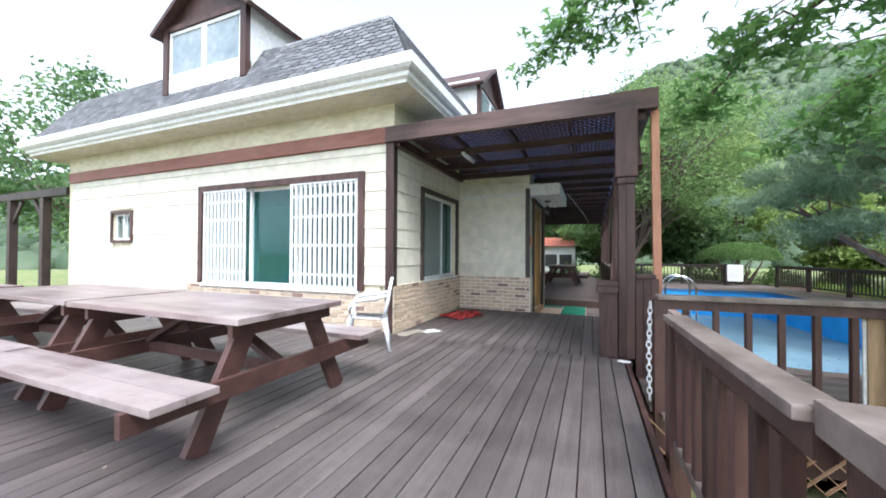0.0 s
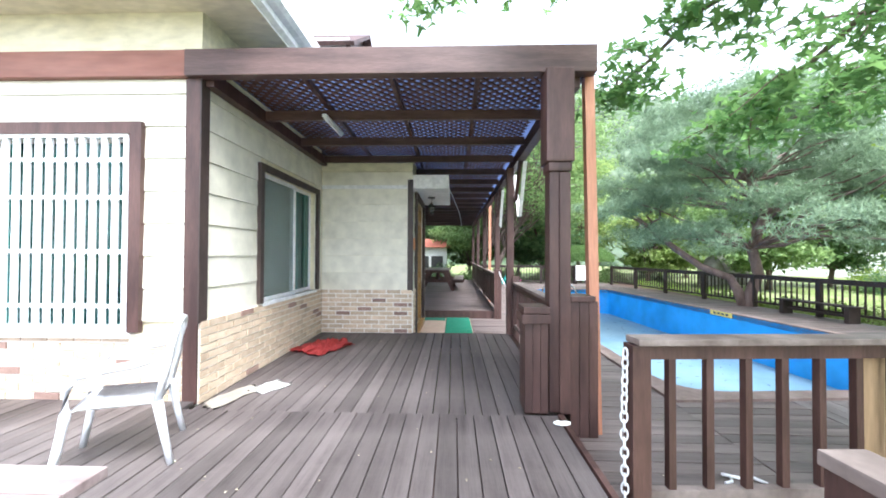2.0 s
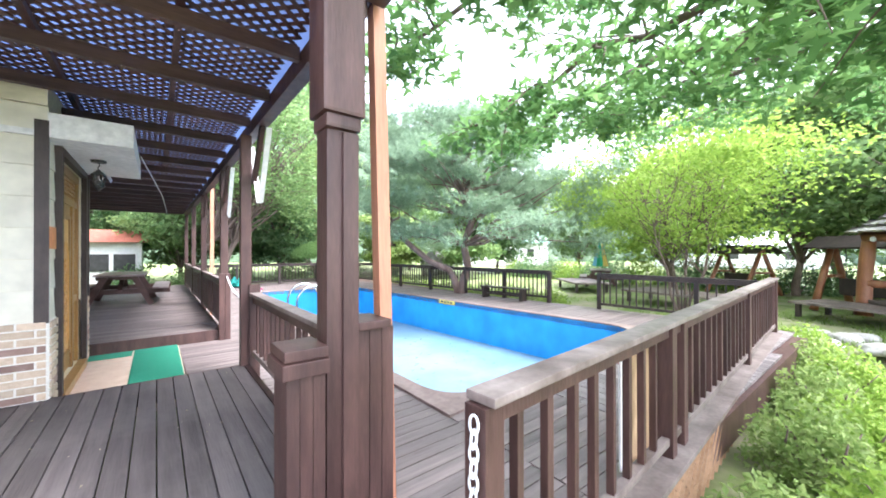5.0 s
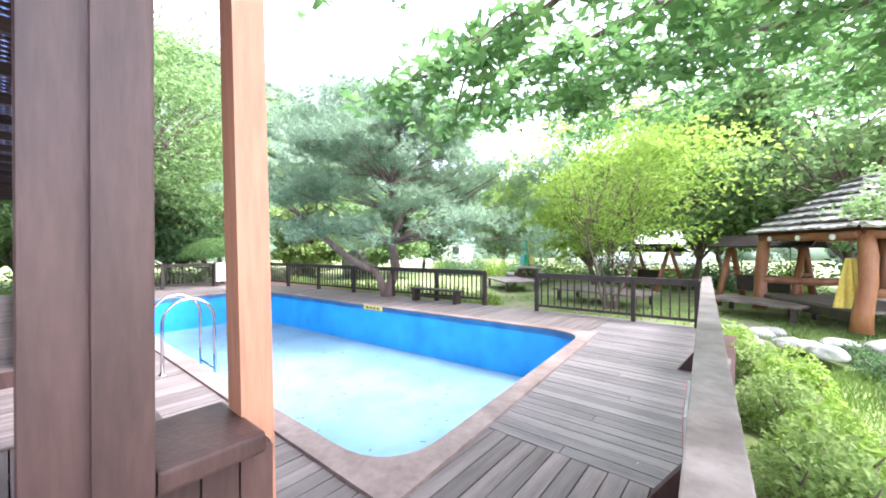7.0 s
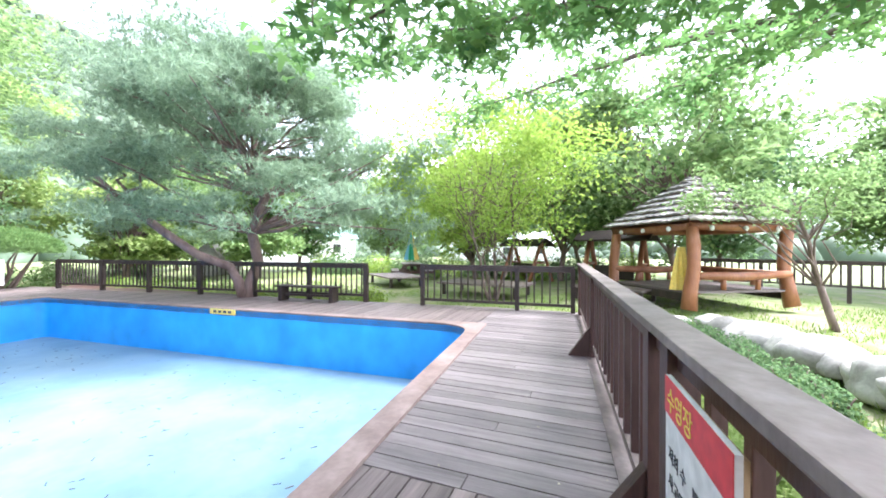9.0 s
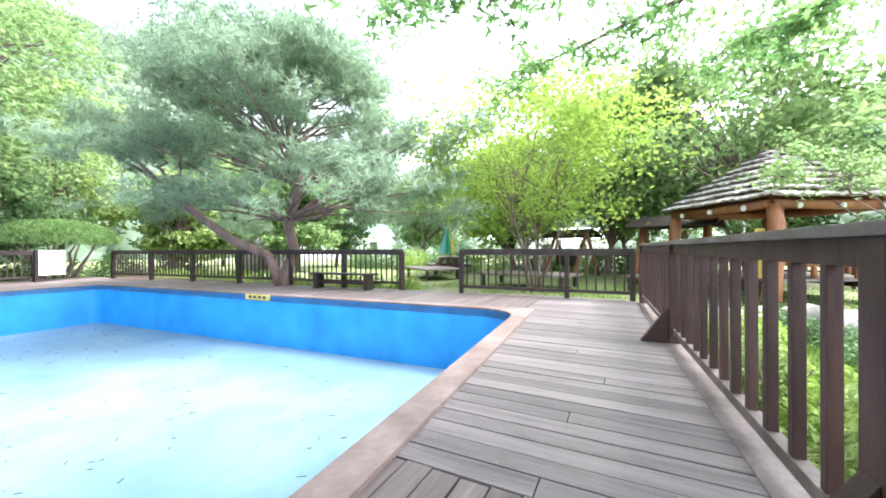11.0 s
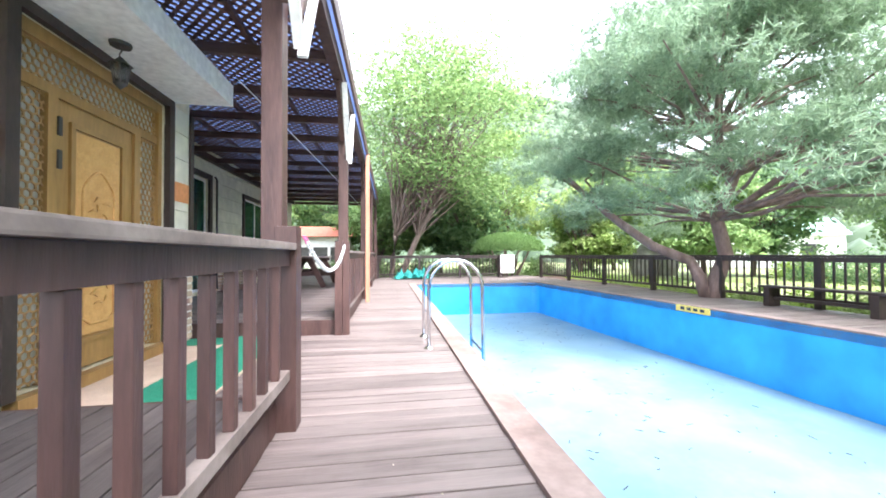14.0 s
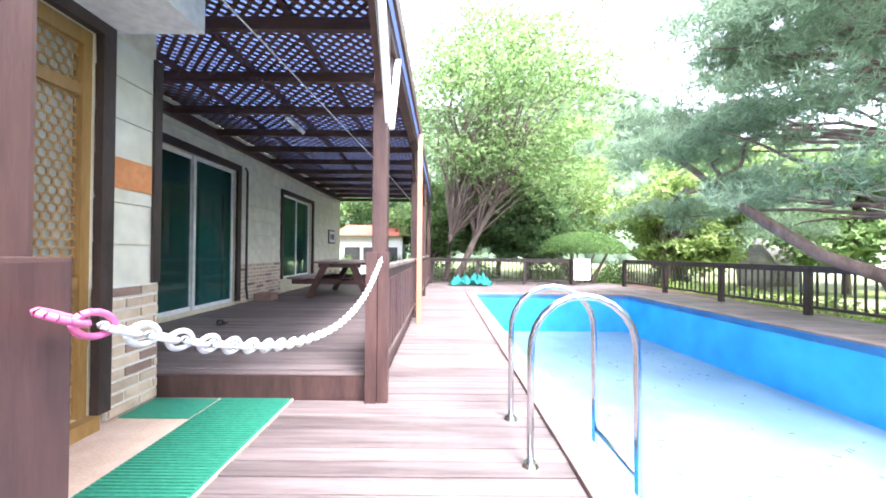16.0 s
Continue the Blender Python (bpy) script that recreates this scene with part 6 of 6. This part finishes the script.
for L in limbs:
    P = [Vector(p) - O for p in L]
    path = []
    for i in range(13):
        u = i / 12
        path.append((1 - u) ** 3 * P[0] + 3 * u * (1 - u) ** 2 * P[1] + 3 * u * u * (1 - u) * P[2] + u ** 3 * P[3] + Vector(rng.normal(size=3)) * 0.03)
    tube(b, path, [0.075 * (1 - 0.88 * i / 12) + 0.004 for i in range(13)], 7, cap=False)
    for i in range(4, 13):
        for k in range(3):
            dirn = Vector((rng.normal(), rng.normal(), rng.normal() * 0.22 - 0.1)).normalized()
            ln_ = rng.uniform(0.5, 1.15) * (1 if i < 9 else 0.65)
            e = path[i] + dirn * ln_ + Vector((0, 0, -0.12))
            tw = wobble(path[i], e, 4, 0.04, 0.06)
            tube(b, tw, [0.014, 0.012, 0.009, 0.007, 0.003], 4, cap=False)
            for _ in range(54):
                u = rng.uniform(0.15, 1.05)
                c = path[i].lerp(e, u)
                leafpos.append((c.x + rng.normal() * 0.14, c.y + rng.normal() * 0.14, c.z + rng.normal() * 0.07 - 0.03))
part("trunk", b, BARK, mp)
part("crown", leaf_mesh("crown", np.array(leafpos), 0.1, LEAF_MAPLE, 0.55, star=True), None, mp)

# ---- trees round the garden ----
tree("yellow_green_tree", (12.2, 7.0, -0.45), 6.6, 3.3, LEAF_LIME, "airy young tree with bright yellow-green leaves and several stems", 16000, 0.14, 0.05, 0.28, 80, 4, (0.5, 0.3), 0.5)
tree("broadleaf_tree", (1.25, 22.5, -0.45), 11.6, 4.6, LEAF_MID, "tall light green broadleaf tree at the pool's far end", 30000, 0.17, 0.17, 0.27, 140, 2, (2.6, 0.5), 0.6)
G = "garden trees"
BACK = [(-7, 31, 9, 3.4, LEAF_MID), (-1.8, 33, 8.5, 3.2, LEAF_DARK), (4.6, 30, 9.5, 3.6, LEAF_MID), (9.5, 31, 10, 3.6, LEAF_YEL), (13.5, 27, 8, 3.2, LEAF_MID),
        (18, 31, 9, 3.6, LEAF_YEL), (15.5, 20.5, 5.5, 2.4, LEAF_MID), (21, 23, 6.5, 2.8, LEAF_DARK), (25, 18, 7, 3.0, LEAF_MID), (27, 11, 8.5, 3.4, LEAF_DARK),
        (24, 4.5, 8.5, 3.3, LEAF_MID), (17.5, 1.0, 9, 3.5, LEAF_MID), (19.2, 5.4, 8.5, 3.2, LEAF_MID), (22, -1.5, 8, 3.2, LEAF_DARK), (20, -7, 8, 3.2, LEAF_MID), (31, 1, 10, 4, LEAF_MID), (14, -8.5, 7, 3, LEAF_DARK),
        (19, 9.5, 6.2, 2.6, LEAF_LIME), (-21, 9, 9.5, 4.4, LEAF_DARK), (-26, 15, 10, 4.5, LEAF_DARK), (-19, 16, 8, 3.6, LEAF_DARK), (0.5, 27, 5.5, 2.4, LEAF_MID), (5.5, 26, 5.5, 2.2, LEAF_DARK), (11, 23.5, 5, 2.0, LEAF_YEL)]
for x, y, h, r, mt_ in BACK:
    kind = {LEAF_MID: "mid-green broadleaf tree behind the garden", LEAF_DARK: "dark green broadleaf tree behind the garden", LEAF_YEL: "yellowish green broadleaf tree behind the garden", LEAF_LIME: "bright lime green young tree on the lawn"}[mt_]
    tree("garden_tree", (x, y, -0.5), h, r, mt_, kind, 11000, 0.26, 0.15, 0.16, 46, 1, (rng.normal() * 0.4, rng.normal() * 0.4), 0.4)["group"] = G
tree("twisted_tree", (10.9, -0.45, -0.4), 3.6, 1.7, LEAF_MID, "small twisted tree beside the gazebo", 3500, 0.1, 0.08, 0.55, 14, 1, (0.4, 0.9), 0.5)


def bush(place, r, h, material, n, size, label, group="garden bushes"):
    q = unit(rng.normal(size=(n, 3))) * rng.uniform(0.55, 1.0, (n, 1)) * np.array([r, r, h])
    q *= 1 + 0.18 * np.sin(q[:, :1] * 5 + q[:, 1:2] * 4)
    q[:, 2] = np.abs(q[:, 2])
    g = thing("bush", place, label, "bush", group)
    b = bmesh.new()
    for k in range(5):
        tube(b, wobble((0, 0, -0.1), (r * 0.6 * math.cos(k * 1.3), r * 0.6 * math.sin(k * 1.3), h * 0.7), 3, 0.04), [0.025, 0.02, 0.014, 0.006], 5)
    part("stem", b, BARK, g)
    part("crown", leaf_mesh("crown", q, size, material, 0.4), None, g)


for i in range(13):
    bush((20.5 + rng.normal() * 0.5, 2.5 + i * 1.5, -0.5), 1.2, rng.uniform(1.1, 1.7), LEAF_DARK if i % 3 else LEAF_LIME, 1500, 0.13, "leafy hedge bush at the lawn's edge")
for i in range(11):
    bush((9.6 - 0.11 * i * 1.1 + rng.normal() * 0.1 + 0.8, 10.3 + i * 1.05, -0.5), 0.55, 0.55, LEAF_YEL if i % 2 else LEAF_LIME, 700, 0.09, "low yellow-green shrub behind the pool fence")
for i in range(8):
    bush((-4 + i * 2.3 + rng.normal() * 0.3, 25.5 + rng.normal() * 0.5, -0.5), 1.1, 1.2, LEAF_DARK if i % 2 else LEAF_MID, 1300, 0.13, "dark leafy shrub behind the veranda")
for i, (x, y) in enumerate(((2.7, 3.1), (3.5, 2.6), (4.3, 3.2), (5.2, 3.0), (6.1, 3.3), (7.1, 3.1), (8.2, 3.5), (9.4, 3.8), (3.4, 1.6), (4.6, 1.9))):
    bush((x, y + 0.15, GROUND), 0.5, 0.6 + 0.08 * (i % 3), LEAF_LIME if i % 2 else LEAF_YEL, 1900, 0.07, "bright green low shrub along the railing")
for i in range(9):
    bush((5.2 + i * 0.72, 1.9 + rng.normal() * 0.15, GROUND), 0.4, 0.4, LEAF_DARK, 800, 0.06, "low dark leafy shrub among the stones")

# ---- grass ----


def grass(name, n, xr, yr, z, h, label):
    x, y = rng.uniform(*xr, n), rng.uniform(*yr, n)
    keep = np.array([noise.noise((a * 0.9, c * 0.9, 3.3)) > -0.16 for a, c in zip(x, y)])
    x, y = x[keep], y[keep]
    n = len(x)
    zz = np.full(n, z)
    base = np.stack([x, y, zz], 1)
    a = rng.uniform(0, math.tau, n)
    s = np.stack([np.cos(a), np.sin(a), np.zeros(n)], 1) * 0.012
    H = h * rng.uniform(0.4, 1.3, (n, 1))
    tip = base + np.array([0, 0, 1.0]) * H + rng.normal(size=(n, 3)) * 0.35 * H * np.array([1, 1, 0])
    verts = np.stack([base - s, base + s, tip], 1).reshape(-1, 3)
    tagged(new(name, cloud(name, verts.tolist(), np.arange(n * 3).reshape(-1, 3).tolist(), BLADE)), label, "grass", kind="stuff")


grass("grass", 26000, (1.2, 10.2), (-2.5, 3.7), GROUND - 0.03, 0.16, "uneven tufts of garden grass beside the railing")
grass("grass", 30000, (9.7, 22), (-3, 22), -0.5, 0.12, "short lawn grass beyond the pool fence")
grass("grass", 8000, (-4, 9), (22.8, 28), -0.5, 0.15, "short grass behind the pool")

# ---- wooded hill ----
ELEV = [(-90, 6), (-60, 10), (-40, 15), (-15, 22), (8, 25), (18, 27), (28, 22.5), (40, 15), (60, 10), (90, 8), (125, 7)]
NA, ND = 150, 46
xs_, es_ = [e[0] for e in ELEV], [e[1] for e in ELEV]
hv = []
for i in range(NA + 1):
    c = -90 + 215 * i / NA
    e = float(np.interp(c, xs_, es_)) + 1.1 * noise.noise((c * 0.12, 0, 1.5)) + 0.5 * noise.noise((c * 0.5, 0, 4))
    for j in range(ND + 1):
        u = j / ND
        d = 62 + 170 * u
        top = 232 * math.tan(math.radians(e)) * 0.94
        z = -1.5 + top * (u ** 1.15) * (1 + 0.1 * noise.noise((c * 0.08, d * 0.02, 0))) + 2.5 * noise.noise((c * 0.6, d * 0.09, 7)) * u
        hv.append((d * math.sin(math.radians(c)), d * math.cos(math.radians(c)), z))
hf = [(i * (ND + 1) + j, (i + 1) * (ND + 1) + j, (i + 1) * (ND + 1) + j + 1, i * (ND + 1) + j + 1) for i in range(NA) for j in range(ND)]
hill = tagged(new("backdrop_hill", cloud("backdrop_hill", hv, hf, HILLLEAF)), "steep wooded hill rising behind the garden", "hill", kind="structure")
hv = np.array(hv).reshape(NA + 1, ND + 1, 3)
ico = bmesh.new()
bmesh.ops.create_icosphere(ico, subdivisions=2, radius=1)
iv = np.array([v.co[:] for v in ico.verts])
if_ = np.array([[v.index for v in f.verts] for f in ico.faces])
ico.free()
M = 5200
ci, cj = rng.uniform(0, NA - 1.01, M), rng.uniform(0, 1, M) ** 0.8 * (ND - 1.01)
base = hv[ci.astype(int), cj.astype(int)]
nxt = hv[ci.astype(int) + 1, cj.astype(int) + 1]
ctr = base + (nxt - base) * rng.uniform(0, 1, (M, 1))
rad = rng.uniform(1.5, 3.2, (M, 1, 1))
lump = iv[None] * (1 + 0.5 * (rng.uniform(size=(M, len(iv), 1)) - 0.5)) * rad * np.array([1, 1, 1.05]) + ctr[:, None]
faces = (if_[None] + np.arange(M)[:, None, None] * len(iv)).reshape(-1, 3)
me = bpy.data.meshes.new("hill_trees")
me.vertices.add(M * len(iv))
me.vertices.foreach_set("co", lump.astype(np.float32).ravel())
me.loops.add(len(faces) * 3)
me.loops.foreach_set("vertex_index", faces.astype(np.int32).ravel())
me.polygons.add(len(faces))
me.polygons.foreach_set("loop_start", np.arange(len(faces), dtype=np.int32) * 3)
me.update(calc_edges=True)
me.materials.append(HILLLEAF)
tagged(new("hill_trees", me), "dense far woods covering the hill", "woods", kind="stuff")

# ---- dead leaves and dirt on pool floor and deck ----
n = 300
x, y = rng.uniform(2.4, 6.2, n), rng.uniform(6.5, 17.5, n)
b = bmesh.new()
for a, c in zip(x, y):
    if rng.uniform() < 0.55:
        w = noise.noise((a * 0.7, c * 0.5, 9))
        if w < -0.05:
            continue
    t0 = rng.uniform(0, math.tau)
    L = rng.uniform(0.015, 0.09)
    beam(b, (a, c, FLOORZ + 0.004), (a + L * math.cos(t0), c + L * math.sin(t0), FLOORZ + 0.006), rng.uniform(0.004, 0.014), 0.004)
tagged(new("leaf_litter", mesh_of("leaf_litter", b, surface("dead_leaf", (0.05, 0.05, 0.04), (0.14, 0.14, 0.12), 0.8, island=True, vary=0.4))), "scattered dead leaves and twigs on the pool floor", "litter", kind="stuff")
n = 220
p = np.stack([rng.uniform(-3, 6, n), rng.uniform(0.5, 8, n), np.zeros(n)], 1)
ok_ = []
for q in p:
    if q[0] < 0.3 and q[1] < 4.6:
        ok_.append((q[0], q[1], DECK + 0.006))
    elif q[0] < 0.3 and q[1] > 4.8 and q[1] < 7.9 and q[0] > -2.7:
        ok_.append((q[0], q[1], PORCH + 0.006))
    elif q[0] > 0.7 and 4.2 < q[1] < 5.4:
        ok_.append((q[0], q[1], POOLZ + 0.006))
    elif 0.7 < q[0] < 1.7:
        ok_.append((q[0], q[1], POOLZ + 0.006))
tagged(new("leaf_litter", leaf_mesh("leaf_litter", np.array(ok_), 0.022, surface("pale_litter", (0.3, 0.25, 0.16), (0.6, 0.55, 0.42), 0.8, island=True, vary=0.4), 0.97)), "small pale leaves and bits on the deck", "litter", kind="stuff")


# ---- brick base of the house ----
BL, BH, J = 0.255, 0.08, 0.02
brick_me = {}


def brick_mesh(L, dark, axis):
    key = (round(L, 3), dark, axis)
    if key not in brick_me:
        bm = boxes((J / 2, L - J / 2, -0.012, 0.004, J / 2, BH - J / 2)) if axis == "y" else boxes((-0.004, 0.012, J / 2, L - J / 2, J / 2, BH - J / 2))
        brick_me[key] = mesh_of("brick", bm, BRICK_D if dark else BRICK)
    return brick_me[key]


br = random.Random(11)


def brick_panel(axis, plane, a0, a1, z0, z1, holes=(), far=False):
    """Courses of bricks on the wall face; axis 'y': the wall faces -y, 'x': it faces +x."""
    if axis == "y":
        part("mortar", boxes((a0, a1, plane - 0.002, plane + 0.03, z0, z1)), MORTAR, house)
    else:
        part("mortar", boxes((plane - 0.03, plane + 0.002, a0, a1, z0, z1)), MORTAR, house)
    n = round((z1 - z0) / BH)
    for r in range(n):
        z = z0 + r * (z1 - z0) / n
        a = a0 - (BL / 2 if r % 2 else 0)
        while a < a1 - 0.02:
            s, e = max(a, a0), min(a + BL, a1)
            a += BL
            if e - s < 0.04:
                continue
            me = brick_mesh(e - s, br.random() < 0.1, axis)
            off = br.uniform(-0.002, 0.003)
            part("brick", me, None, house, m=pose(s, plane + off - 0.003, z) if axis == "y" else pose(plane + 0.003 + off, s, z))


brick_panel("y", WY - 0.008, -7.7, WX - 0.12, -0.01, 0.6)
brick_panel("x", WX + 0.008, WY + 0.005, BY0 - 0.005, PORCH, 0.72)
brick_panel("y", BY0 - 0.008, WX + 0.012, BX, PORCH, 0.72)
brick_panel("x", BX + 0.008, BY0 + 0.005, ED[0] - 0.1, -0.2, 0.72)
brick_panel("x", BX + 0.008, ED[1] + 0.1, BY1 - 0.0, -0.2, 0.72)
brick_panel("x", WX + 0.008, DW[1] + 0.15, W3[0] - 0.12, PORCH, 0.72)
brick_panel("x", WX + 0.008, W3[1] + 0.12, HOUSE_END, PORCH, 0.72)
part("base_plaster", boxes((HOUSE_L, -7.7, WY - 0.004, WY + 0.03, -0.01, 0.72)), SIDING, house)
